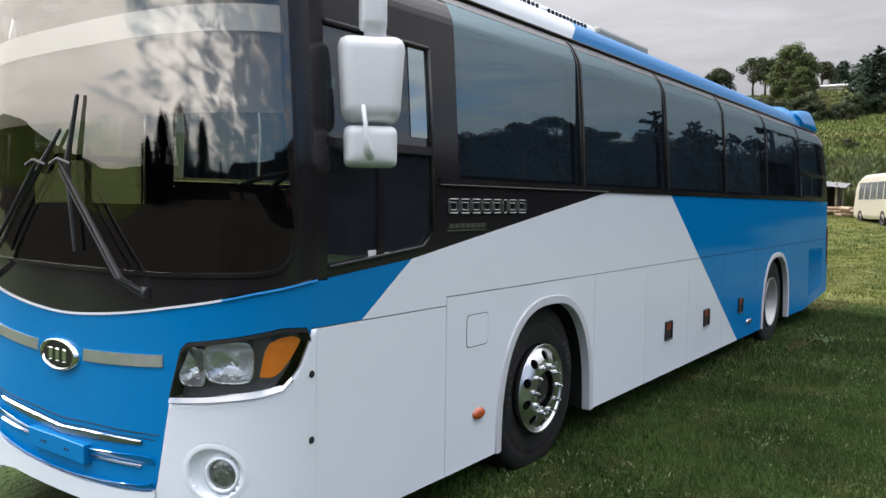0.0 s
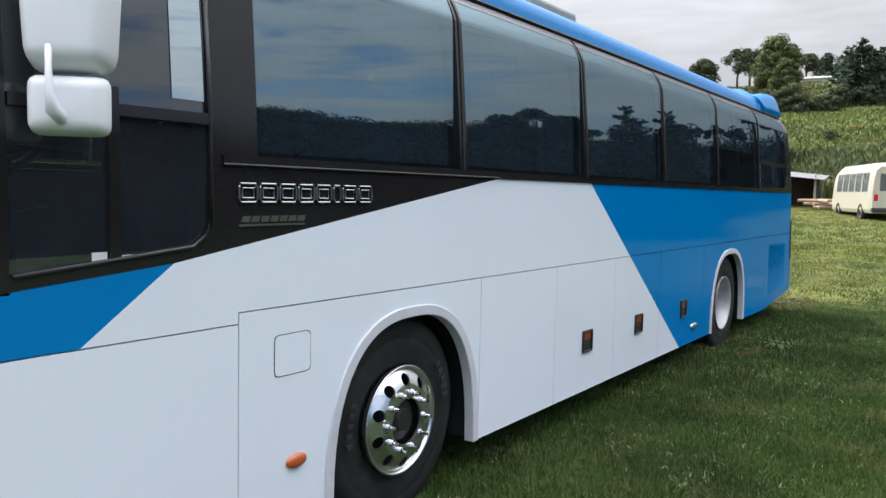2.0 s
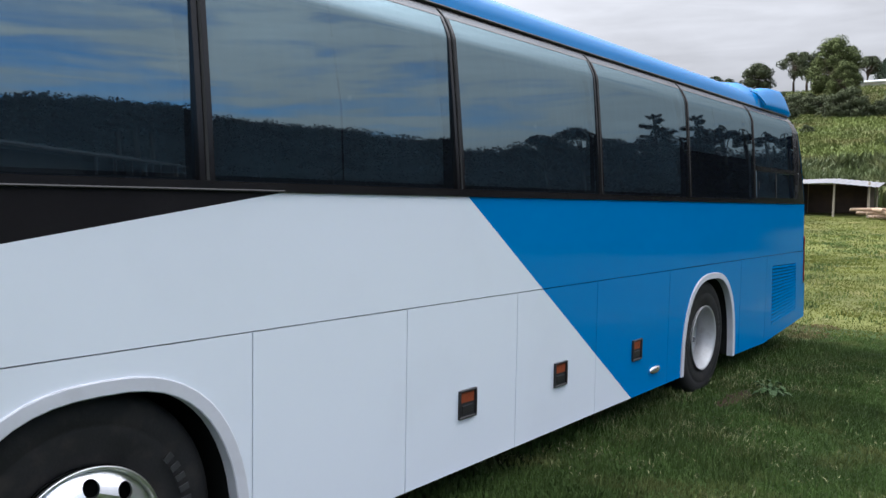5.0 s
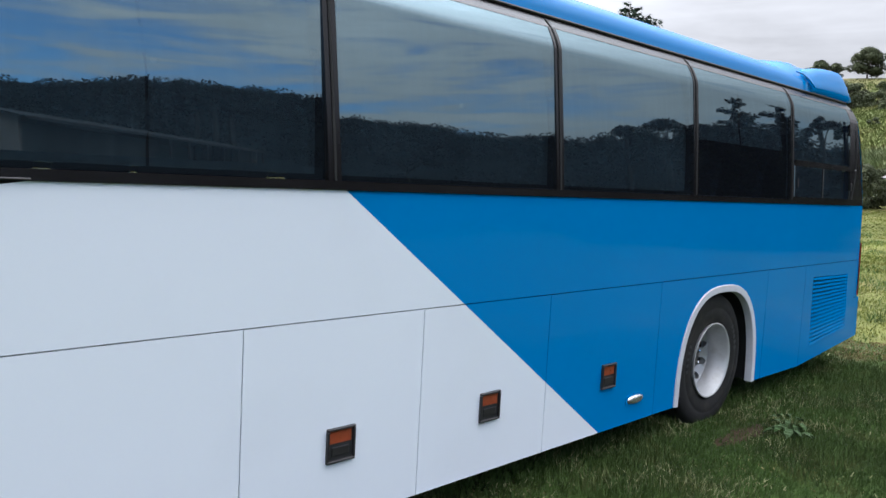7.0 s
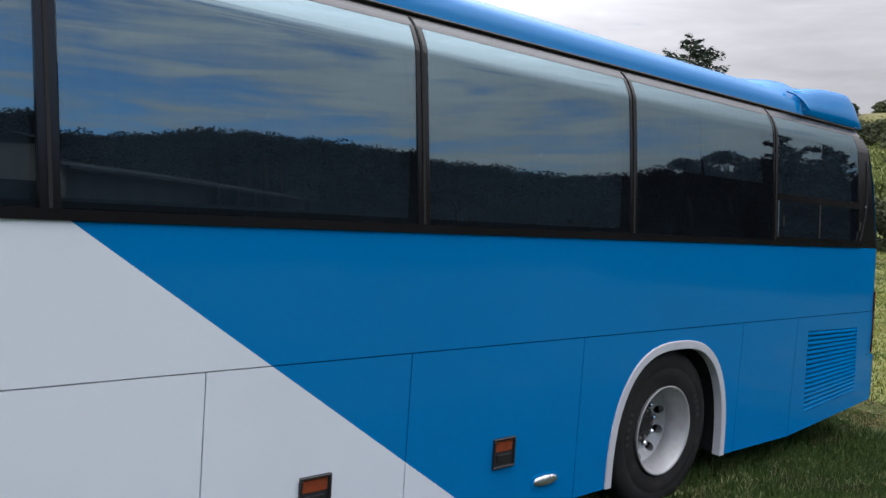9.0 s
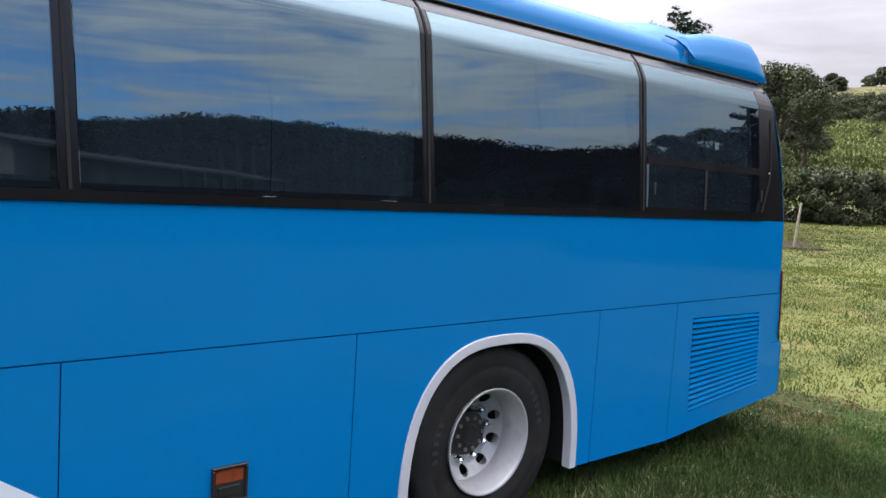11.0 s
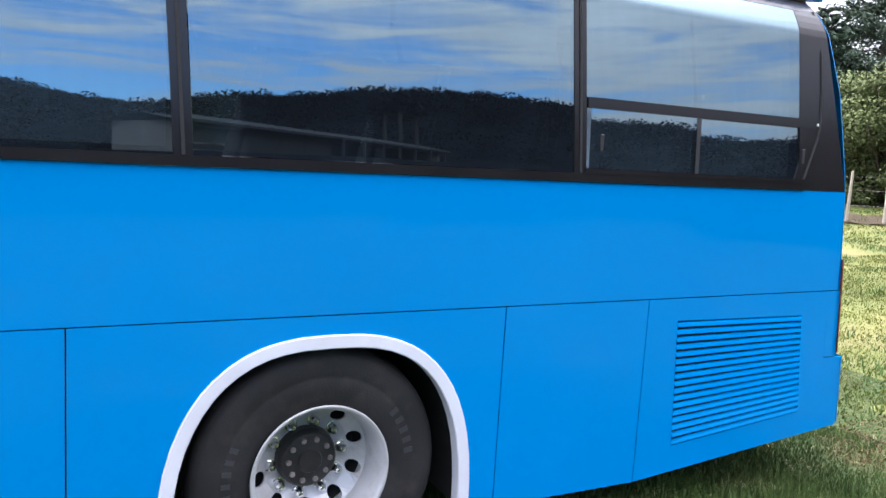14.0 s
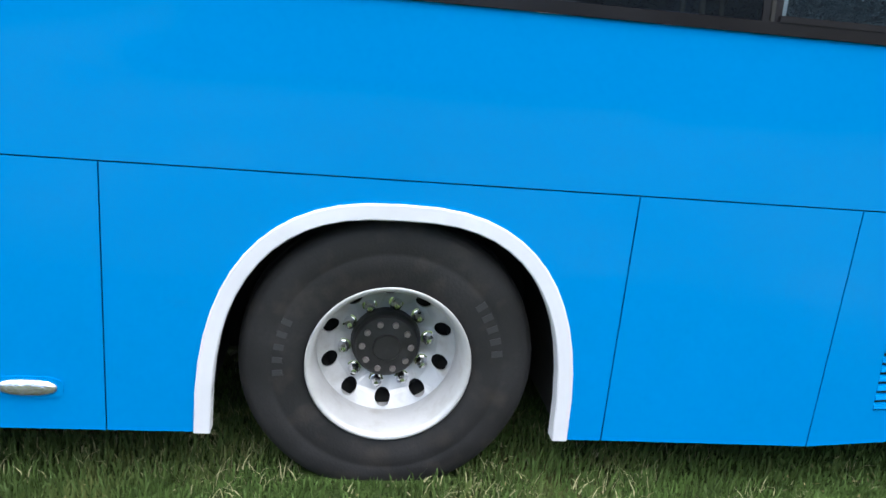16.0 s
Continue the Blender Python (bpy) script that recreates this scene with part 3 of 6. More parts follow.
    part("vent_divider", loft_side(10.295, 10.32, 1.81, 2.096, 1, 2, off=0.005, depth=0.01, side=side), SATIN, bus)
    part("vent_rail", loft_side(9.61, 11.13, 1.797, 1.818, 4, 1, off=0.013, depth=0.02, side=side), PILLAR, bus)
    b = bmesh.new()
    for p, q in (((11.06, 1.80), (11.165, 2.10)),):
        s = sheet([(p[0] - 0.03, p[1]), (p[0] + 0.03, p[1]), (q[0] + 0.03, q[1]), (q[0] - 0.03, q[1])], depth=0.02, y=-0.004)
        for v in s.verts:
            v.co.y += inset(v.co.z)
        add(b, s)
    part("vent_frame", flip(b, side), PILLAR, bus)
    # black quarter behind the last window
    b = loft_side(11.075, 11.56, SILL + 0.002, EAVE, 6, 30, off=0.002, depth=0.02, lean=0.08, side=side)
    bmesh.ops.bisect_plane(b, geom=b.verts[:] + b.edges[:] + b.faces[:], plane_co=(11.468, 0, 1.755), plane_no=(1.05, 0, 0.30), clear_outer=True)
    part("rear_quarter_trim", b, PILLAR, bus, "dark grey-brown quarter panel behind the last window")
    seal = [(11.160, 2.73), (11.185, 2.50), (11.205, 2.30), (11.212, 2.13), (11.195, 2.04), (11.10, 1.80)]
    part("quarter_seal", flip(tube([(x, inset(z) - 0.002, z) for x, z in seal], 0.008, 6), side), DARK, bus)
    part("quarter_screw", flip(oval(11.19, 2.118, 0.007, 0.007, inset(2.118) - 0.008, inset(2.118), 10), side), STICKER, bus)
    for xh in (9.69, 11.08):
        part("vent_catch", flip(box(xh, xh + 0.022, 0.0, 0.012, 1.90, 1.98, 0.004, 1), side), SATIN, bus)

    # cab side: gloss black panel round the driver's window
    b = bmesh.new()
    add(b, loft_side(NOSE, 0.505, 1.335, EAVE, 1, 40, depth=0.03))
    add(b, loft_side(1.262, 1.478, SILL, EAVE, 2, 30, depth=0.03))
    add(b, loft_side(0.505, 1.262, 2.44, EAVE, 2, 12, depth=0.03))
    add(b, sheet([(0.505, 1.345), (1.085, 1.396), (3.319, SILL), (1.262, SILL), (1.262, 1.56), (1.235, 1.49), (1.18, 1.448), (0.505, 1.385)], depth=0.03))
    part("black_side_panel", flip(b, side), BLACK, bus, "gloss black panel round the cab window")
    b = bmesh.new()
    rim = [(0.515, 1.39), (1.165, 1.452), (1.222, 1.49), (1.25, 1.55), (1.25, 2.0), (1.245, 2.435)]
    add(b, tube([(x, inset(z) - 0.003, z) for x, z in rim], 0.009, 6))
    add(b, tube([(1.245, inset(2.435), 2.435), (0.515, inset(2.435), 2.435)], 0.012, 6))
    cab = part("cab_window_frame", flip(b, side), SATIN, bus, smooth=True)
    part("mullion", loft_side(0.835, 0.875, 1.40, 2.0, 1, 4, off=0.004, depth=0.02, side=side), BLACK, cab)
    part("sash_rail", loft_side(0.51, 1.245, 1.905, 1.945, 1, 1, off=0.004, depth=0.02, side=side), BLACK, cab)
    pane = part("cab_pane", loft_side(0.50, 1.25, 1.388, 2.44, 4, 14, off=-0.012, depth=0.0, side=side), CAB if side > 0 else DOORGLASS, cab, smooth=True)
    pane.visible_shadow = False
    # strip added to give the bright patch of sky reflected in the cab glass
    film = part("bright_strip", loft_side(1.092, 1.238, 1.988, 2.425, 1, 10, off=-0.008, depth=0.0, side=side), MIRRORSTRIP, cab, "mirror strip added on the glass for a bright sky reflection", smooth=True)
    film.visible_shadow = False
    # chrome strip under the first window
    part("trim_strip", flip(tube([(1.30, -0.009, 1.762), (3.33, -0.009, 1.762)], 0.005, 6), side), SATIN, bus)

# lower edge and floor pan
part("underbody", box(0.5, 11.3, 0.78, 2 * C - 0.78, 0.34, 0.46, 0.02), DARK, bus)
part("axle", tube([(WHEEL_F, 0.5, 0.5), (WHEEL_F, 2 * C - 0.5, 0.5)], 0.07, 10), DARK, bus)
part("axle", tube([(WHEEL_R, 0.5, 0.5), (WHEEL_R, 2 * C - 0.5, 0.5)], 0.09, 10), DARK, bus)

# ---- front ----
H = math.pi / 2
CHEV = [(0, 1.135), (0.487, 1.217), (1.016, 1.290), (1.45, 1.332), (H, 1.337)]
HL_TOP = [(0.487, 0.850), (0.549, 1.045), (0.588, 1.076), (1.223, 1.144), (1.458, 1.141), (1.50, 1.095)]
HL_LOW = [(0.487, 0.820), (1.053, 0.866), (1.227, 0.893), (1.382, 0.981), (1.50, 1.094)]
LIP = [(0, 0.372), (0.158, 0.386), (0.336, 0.406), (0.385, 0.418), (0.402, 0.432)]
BLUE_LOW = [(a, z + 0.004) for a, z in LIP] + [(0.410, 0.46), (0.486, 0.818)] + [(a, z + 0.004) for a, z in HL_TOP] + [(1.503, SEAM_FRONT + 0.004), (H, SEAM_FRONT + G)]
WHITE_TOP = [(0.402, 0.430), (0.407, 0.434), (0.412, 0.455), (0.485, 0.815)] + [(a, z - 0.004) for a, z in HL_LOW] + [(1.503, SEAM_FRONT - 0.004), (H, SEAM_FRONT - G)]
b = front_patch(-H, H, BLUE_LOW, [(a, z - 0.004) for a, z in CHEV], 160, 6)
part("front_panel", b, BLUE, bus, "blue painted front panel", smooth=False)
FOG_Y, FOG_Z = 0.974, 0.537     # centre of the fog lamp's recess, from the middle
for s in (-1, 1):
    b = front_patch(s * 0.404, s * H, [(0, 0.25), (0.5, 0.225), (H, SKIRT)], WHITE_TOP, 130, 26, depth=0)
    gone = [f for f in b.faces if min(math.hypot((s * (v.co.y - C) - FOG_Y) / 0.101, (v.co.z - FOG_Z) / 0.094) for v in f.verts) < 1]
    bmesh.ops.delete(b, geom=gone, context="FACES")
    part("bumper_corner", thicken(b, 0.02), WHITE, bus, "white bumper corner", smooth=True)
part("bumper_lip", front_patch(-0.404, 0.404, [(0, 0.284), (0.2, 0.290), (0.41, 0.255)], LIP, 40, 4, off=0.012, depth=0.04), WHITE, bus)
# white strip paints in the sky's highlight along the blue panel's top edge
part("front_trim_line", front_patch(-0.80, 0.80, [(a, z - 0.003) for a, z in CHEV], [(a, z + 0.007) for a, z in CHEV], 80, 1, off=0.006, depth=0.012), WHITE, bus, "thin white line painted as the highlight on the panel's edge")
for s in (-1, 1):
    part("front_trim_line", front_patch(s * 0.803, s * H, [(a, z - 0.003) for a, z in CHEV], [(a, z + 0.006) for a, z in CHEV], 40, 1, off=0.005, depth=0.012, tilt=0.004), BLUE, bus)
SHIELD_LOW = [(0, 1.352), (0.5, 1.356), (1.05, 1.368), (1.20, 1.385), (1.29, 1.43), (1.345, 1.55)]
part("windscreen_surround", front_patch(-H, H, [(a, z + 0.011) for a, z in CHEV], SHIELD_LOW[:3] + [(1.20, 1.385), (1.29, 1.43), (1.345, 1.55), (1.347, EAVE), (H, EAVE)], 200, 6), BLACK, bus, "gloss black windscreen surround")
part("windscreen_header", front_patch(-1.345, 1.345, [(0, 2.70)], [(0, EAVE)], 40, 2), BLACK, bus)
pane = part("windscreen", front_patch(-1.345, 1.345, SHIELD_LOW, [(0, 2.70)], 60, 20, off=0.002, depth=0.0), SHIELD, bus, "large curved windscreen", smooth=True)
pane.visible_shadow = False
part("windscreen_seal", front_patch(-1.33, 1.33, [(a, z - 0.008) for a, z in SHIELD_LOW], [(a, z + 0.010) for a, z in SHIELD_LOW], 80, 1, off=0.010, depth=0.014), PILLAR, bus)
for s in (-1, 1):
    part("windscreen_seal", front_patch(s * 1.325, s * 1.352, [(0, 1.52)], [(0, 2.72)], 2, 10, off=0.008, depth=0.012), PILLAR, bus)
# trim bar and badge
for s in (-1, 1):
    bar = part("trim_bar", front_patch(s * 0.055, s * 0.452, [(0, 0.925), (0.452, 0.966)], [(0, 0.980), (0.452, 1.017)], 12, 1, off=0.004, depth=0.014, tilt=0.003), ALLOY, bus, "brushed metal trim bar")
    part("joint_line", front_patch(s * 0.0, s * 0.43, [(0, 0.634), (0.05, 0.646), (0.43, 0.668)], [(0, 0.637), (0.05, 0.649), (0.43, 0.671)], 40, 1, off=0.003, depth=0.004), DARK, bus)
b = lathe([(0.0, -0.010), (0.84, -0.010), (0.90, -0.022), (1.0, -0.018), (1.0, 0.02)], 40)
for v in b.verts:
    v.co = Vector((v.co.y, C + v.co.x * 0.160, 0.935 + v.co.z * 0.074))
bmesh.ops.recalc_face_normals(b, faces=b.faces)
badge = part("badge", b, CHROME, bus, "oval chrome badge", smooth=True)
b = lathe([(0.0, -0.0135), (0.83, -0.0135), (0.83, 0.0)], 40)
for v in b.verts:
    v.co = Vector((v.co.y, C + v.co.x * 0.160, 0.935 + v.co.z * 0.074))
bmesh.ops.recalc_face_normals(b, faces=b.faces)
part("badge_field", b, BLACK, badge)
for dy in (-0.06, 0.0, 0.06):
    part("badge_bar", box(-0.018, -0.012, C + dy - 0.018, C + dy + 0.018, 0.905, 0.965, 0.004, 1), CHROME, badge)
# lower grille strips and plate holder
STRIP_RISE = [(0, 0), (0.01, 0.004), (0.05, 0.012), (0.13, 0.019), (0.33, 0.030)]
for z0, spans, deep in ((0.594, ((-0.33, 0.33),), (0.034, 0.017)), (0.482, ((-0.33, -0.080), (0.080, 0.33)), (0.009, 0.007))):
    crest = [(a, z0 + 1.2 * r) for a, r in STRIP_RISE]
    foot = [(a, z - deep[0] + (deep[0] - deep[1]) * a / 0.33) for a, z in crest]
    for a0, a1 in spans:
        n = 80 if a0 * a1 < 0 else 16
        strip = part("chrome_strip", front_patch(a0, a1, foot, crest, n, 1, off=0.012, depth=0.012, tilt=-0.006), DULLCHROME, bus, "thin chrome strip with a bright upper edge")
        part("upper_edge", front_patch(a0, a1, [(a, z + 0.001) for a, z in crest], [(a, z + 0.005) for a, z in crest], n, 1, off=0.006, depth=0.006, tilt=0.007), CHROME, strip)
# shaded ledges under the strips and above the lip
low_rise = [(a, 0.496 + 1.2 * r) for a, r in STRIP_RISE]
for name, lo, up in (("grille_ledge", low_rise, 0.040), ("grille_ledge", [(a, z + 0.006) for a, z in LIP], 0.032)):
    part(name, front_patch(-0.400, 0.400, lo, [(a, z + up * (0.45 + 0.55 * min(1, a / 0.33))) for a, z in lo], 60, 2, off=0.020, depth=0.003, tilt=-0.018), BLUE, bus)
part("joint_line", front_patch(-0.40, 0.40, [(a, 0.606 + 1.2 * r) for a, r in STRIP_RISE], [(a, 0.609 + 1.2 * r) for a, r in STRIP_RISE], 80, 1, off=0.002, depth=0.003), DARK, bus)
holder = part("plate_holder", box(-0.035, 0.01, C - 0.25, C + 0.25, 0.462, 0.552, 0.004, 1), BLUE, bus, "blue plate holder without a plate")
for dy in (-0.12, -0.09, 0.09, 0.12):
    part("bolt_hole", box(-0.037, -0.03, C + dy - 0.006, C + dy + 0.006, 0.50, 0.512), DARK, holder)
# headlamps
ROUND = [2 * math.pi * i / 44 for i in range(44)]


def nose_point(dy, z, off):
    """The front's surface at a distance dy from the middle."""
    return front_point(math.copysign(math.asin(min(1, abs(dy) / (C - inset(z))) ** 1.6), dy), z, off)


def hoops(rings, cap=False):
    """Rings of equal count joined one to the next."""
    b = bmesh.new()
    rows = [[b.verts.new(p) for p in r] for r in rings]
    for p, q in zip(rows, rows[1:]):
        for i in range(len(p)):
            b.faces.new((p[i], p[(i + 1) % len(p)], q[(i + 1) % len(p)], q[i]))
    if cap:
        b.faces.new(rows[-1])
    bmesh.ops.recalc_face_normals(b, faces=b.faces)
    return b


for s in (-1, 1):
    lamp = part("headlamp", front_patch(s * 0.488, s * 1.498, [(a, z + 0.004) for a, z in HL_LOW], [(a, z - 0.003) for a, z in HL_TOP], 60, 6, off=-0.080, depth=0.01), HOUSING, bus, "headlamp with amber indicator and chrome base")
    part("bezel", front_patch(s * 0.488, s * 1.498, [(a, z - 0.016) for a, z in HL_TOP], [(a, z) for a, z in HL_TOP], 60, 1, off=0.004, depth=0.08), SATIN, lamp)
    part("chrome_base", front_patch(s * 0.488, s * 1.30, [(0.487, 0.820), (1.053, 0.866), (1.227, 0.893), (1.30, 0.935)], [(0.487, 0.846), (1.053, 0.892), (1.227, 0.914), (1.30, 0.945)], 40, 2, off=0.000, depth=0.07, tilt=0.012), CHROME, lamp, "chrome strip below the lenses")
    for ca, cz, ra, rz in ((0.603, 0.974, 0.080, 0.082), (0.845, 1.000, 0.165, 0.088)):
        b = bmesh.new()
        rings = []
        for k, (rr, dd) in enumerate(((1.05, -0.03), (1.0, -0.020), (0.93, -0.028), (0.6, -0.052), (0.12, -0.062))):
            ring = []
            for i in range(28):
                t = 2 * math.pi * i / 28
                ct, st = (math.copysign(abs(f) ** 0.5, f) for f in (math.cos(t), math.sin(t)))
                ring.append(b.verts.new(front_point(s * (ca + ra * rr * ct), cz + rz * rr * st, dd)))
            rings.append(ring)
        for p, q in zip(rings, rings[1:]):
            for i in range(28):
                b.faces.new((p[i], p[(i + 1) % 28], q[(i + 1) % 28], q[i]))
        b.faces.new(rings[-1])
        bmesh.ops.recalc_face_normals(b, faces=b.faces)
        part("reflector", b, REFLECTOR, lamp, smooth=True)
    part("indicator", front_patch(s * 1.055, s * 1.40, [(1.055, 0.945), (1.15, 0.942), (1.22, 0.965), (1.32, 1.025), (1.40, 1.085)], [(1.055, 0.952), (1.09, 1.05), (1.13, 1.085), (1.22, 1.106), (1.33, 1.112), (1.40, 1.098)], 24, 5, off=-0.012, depth=0.012), AMBER, lamp, "amber indicator lens")
    cover = part("cover_lens", front_patch(s * 0.49, s * 1.496, [(a, z + 0.006) for a, z in HL_LOW], [(a, z - 0.012) for a, z in HL_TOP], 50, 6, off=0.003, depth=0.0), LENS, lamp, smooth=True)
    cover.visible_shadow = False
    # fog lamp in its round recess
    ax = Vector((-math.cos(0.42), s * math.sin(0.42), 0))
    across = Vector((math.sin(0.42), s * math.cos(0.42), 0))
    middle = nose_point(s * (FOG_Y + 0.030), FOG_Z - 0.006, 0) - ax * 0.014

    def hoop(r, d):
        return [middle + ax * d + (across * math.cos(t) + Vector((0, 0, math.sin(t)))) * r for t in ROUND]

    def mouth(k, off):
        return [nose_point(s * (FOG_Y + 0.112 * k * math.cos(t)), FOG_Z + 0.104 * k * math.sin(t), off) for t in ROUND]

    edge, inner = mouth(1.0, 0.002), hoop(0.088, -0.012)
    bowl = [mouth(1.26, -0.001), mouth(1.20, 0.0012), mouth(1.06, 0.0025), edge, [p.lerp(q, 0.4) - ax * 0.010 for p, q in zip(edge, inner)], [p.lerp(q, 0.8) - ax * 0.006 for p, q in zip(edge, inner)], inner]
    fog = part("fog_lamp", hoops(bowl), WHITE, bus, "round fog lamp in a white recess", smooth=True)
    part("collar", hoops([hoop(r, d) for r, d in ((0.088, -0.014), (0.078, -0.008), (0.075, 0.006), (0.070, 0.009), (0.064, 0.006), (0.061, -0.006))]), WHITE, fog, smooth=True)
    part("lamp_glass", hoops([hoop(r, d) for r, d in ((0.063, -0.008), (0.056, -0.003), (0.040, 0.001), (0.020, 0.003), (0.002, 0.0035))], True), FOGGLASS, fog, smooth=True)
    # dark discs stand in for the shade inside two small holes
    for z in (0.943, 0.660):
        q = front_point(s * 1.515, z, 0.002)
        b = lathe([(0.0, -0.003), (0.012, -0.003), (0.016, 0.002)], 14, centre=(q.x, q.y, q.z))
        if s > 0:
            for v in b.verts:
                v.co.y = 2 * q.y - v.co.y
        part("bumper_plug", b, DARK, bus)

# wipers
for s, base_y, tip in ((-1, 0.60, (1.115, 1.83)), (1, 1.93, (1.33, 1.83))):
    x0 = -0.03
    w = part("wiper", tube([(0.02, base_y, 1.272), (x0 - 0.02, base_y + 0.06 * -s, 1.335), (x0 - 0.03, tip[0], tip[1])], [0.014, 0.012, 0.008], 6), DASH, bus, "black windscreen wiper with twin arms")
    part("second_rod", tube([(0.02, base_y + 0.05 * -s, 1.262), (x0 - 0.01, base_y + 0.11 * -s, 1.33), (x0 - 0.02, tip[0] + 0.03, tip[1] - 0.03)], 0.006, 6), DASH, w)
    if s < 0:
        rail = [(-0.025, 1.06, 1.43), (-0.03, 1.11, 1.83), (-0.02, 1.03, 2.13)]
    else:
        rail = [(-0.02, 1.80, 1.40), (-0.03, 1.33, 1.83), (-0.02, 1.18, 1.98)]
    part("blade", tube(rail, [0.008, 0.014, 0.008], 6), DASH, w)
    part("hinge", tube([(x0 - 0.03, tip[0] - 0.09, tip[1] - 0.01), (x0 - 0.04, tip[0], tip[1] + 0.015), (x0 - 0.03, tip[0] + 0.09, tip[1] - 0.01)], 0.008, 6), DASH, w)
    part("pivot", lathe([(0.0, -0.02), (0.025, -0.02), (0.03, 0.02)], 14, centre=(0.03, base_y, 1.272)), DASH, w)


# mirrors on arms
def mirror_head(cx, cy, z0, z1, w, d, r, taper=0.0):
    b = bmesh.new()
    bmesh.ops.create_cube(b, size=1)
    bmesh.ops.scale(b, vec=(w, d, z1 - z0), verts=b.verts)
    bmesh.ops.bevel(b, geom=b.edges[:], offset=r, segments=4, profile=0.6, affect="EDGES")
    for v in b.verts:
        k = 1 - 0.16 * max(0, v.co.y / d + 0.5)
        low = max(0, -v.co.z / (z1 - z0) - 0.1)
        v.co.x *= k * (1 - taper * low)
        v.co.z *= k
    bmesh.ops.transform(b, matrix=Matrix.Translation((cx, cy, (z0 + z1) / 2)) @ pose(0, 0, 0, 0, 0, -45) @ pose(0, 0, 0, 0, 0, 180), verts=b.verts)
    return b


for side in (1, -1):
    arm = part("mirror", flip(tube([(0.46, 0.03, 2.63), (0.56, -0.06, 2.65), (0.64, -0.13, 2.59), (0.645, -0.135, 2.35)], [0.03, 0.03, 0.034, 0.05], 10), side), MIRRORWHITE, bus, "white wing mirrors on an arm", smooth=True)
    part("mount", flip(mirror_head(0.632, -0.136, 2.388, 2.61, 0.125, 0.10, 0.03), side), MIRRORWHITE, arm, smooth=True)
    main = part("main_housing", flip(mirror_head(0.626, -0.134, 1.995, 2.385, 0.303, 0.15, 0.060, 0.45), side), MIRRORWHITE, arm, smooth=True)
    low = part("wide_housing", flip(mirror_head(0.616, -0.141, 1.812, 2.0, 0.240, 0.11, 0.042), side), MIRRORWHITE, arm, smooth=True)
    part("link_rod", flip(tube([(0.550, -0.155, 2.07), (0.536, -0.180, 2.0), (0.532, -0.190, 1.93), (0.545, -0.185, 1.885), (0.580, -0.170, 1.862), (0.595, -0.160, 1.858)], [0.010, 0.010, 0.012, 0.022, 0.020, 0.006], 10), side), MIRRORWHITE, arm, smooth=True)
    for z0, z1, w, host, dd in ((2.035, 2.355, 0.23, main, 0.078), (1.832, 1.98, 0.19, low, 0.058)):
        g = bmesh.new()
        bmesh.ops.create_cube(g, size=1)
        bmesh.ops.scale(g, vec=(w * 0.84, 0.004, (z1 - z0) * 0.86), verts=g.verts)
        bmesh.ops.transform(g, matrix=Matrix.Translation((0.622, -0.136, (z0 + z1) / 2)) @ pose(0, 0, 0, 0, 0, 135) @ pose(0, -dd, 0), verts=g.verts)
        part("mirror_glass", flip(g, side), MIRROR, host)

# ---- roof ----
ROOF_WHITE = 3.05
prof = [(inset(EAVE) - 0.012, EAVE), (inset(EAVE) - 0.006, EAVE + 0.045), (0.185, 2.90), (0.24, 2.955), (0.34, 3.005), (0.49, 3.045), (0.75, 3.085), (1.0, 3.10), (C, 3.105)]
prof = prof + [(2 * C - y, z) for y, z in prof[-2::-1]]


def roof_section(x):
    """Front and back ends dip and narrow."""
    dip = 0.0
    if x < 0.55:
        dip = ((0.55 - x) / 0.55) ** 2
    return [(C + (y - C) * (1 - 0.06 * dip), EAVE + (z - EAVE) * (1 - 0.75 * dip)) for y, z in prof]


b = bmesh.new()
xs = [0.04, 0.09, 0.16, 0.25, 0.36, 0.48, 0.6, 1.2, 2.2, 3.05, 4.0, 5.0, 6.0, 7.0, 8.0, 9.0, 9.9, 10.3, 11.13]
rows = []
for x in xs:
    rows.append([])
    for y, z in roof_section(x):
        fx = NOSE * (1 - math.sqrt(max(0, 1 - min(1, abs(y - C) / C) ** 3.2)))
        rows[-1].append(b.verts.new((max(x, fx + 0.0) if x < 0.5 else x, y, z)))
for p, q in zip(rows, rows[1:]):
    for j in range(len(prof) - 1):
        b.faces.new((p[j], q[j], q[j + 1], p[j + 1]))
b.faces.new(rows[0])
b.faces.new(rows[-1][::-1])
bmesh.ops.bisect_plane(b, geom=b.verts[:] + b.edges[:] + b.faces[:], plane_co=(ROOF_WHITE, 0.1, EAVE), plane_no=(1, 0, -0.9))
bmesh.ops.bisect_plane(b, geom=b.verts[:] + b.edges[:] + b.faces[:], plane_co=(ROOF_WHITE + 0.25, 0.1, EAVE), plane_no=(1, 0, -0.9))
for f in b.faces:
    c = f.calc_center_median()
    k = c.x - 0.9 * (c.z - EAVE)
    f.material_index = 1 if k > ROOF_WHITE else 0
    f.smooth = True
bmesh.ops.recalc_face_normals(b, faces=b.faces)
roof = part("roof", b, PAINT, bus, "white and blue painted roof")
for side in (1, -1):
    part("drip_rail", flip(tube([(0.5, inset(EAVE) - 0.014, EAVE), (11.16, inset(EAVE) - 0.014, EAVE)], 0.009, 6), side), SATIN, roof)
# air conditioner
ac = part("roof_air_conditioner", box(1.9, 4.30, 0.56, 1.93, 3.02, 3.17, 0.06, 3), WHITE, bus, "low white roof air conditioner with side slots", smooth=False)
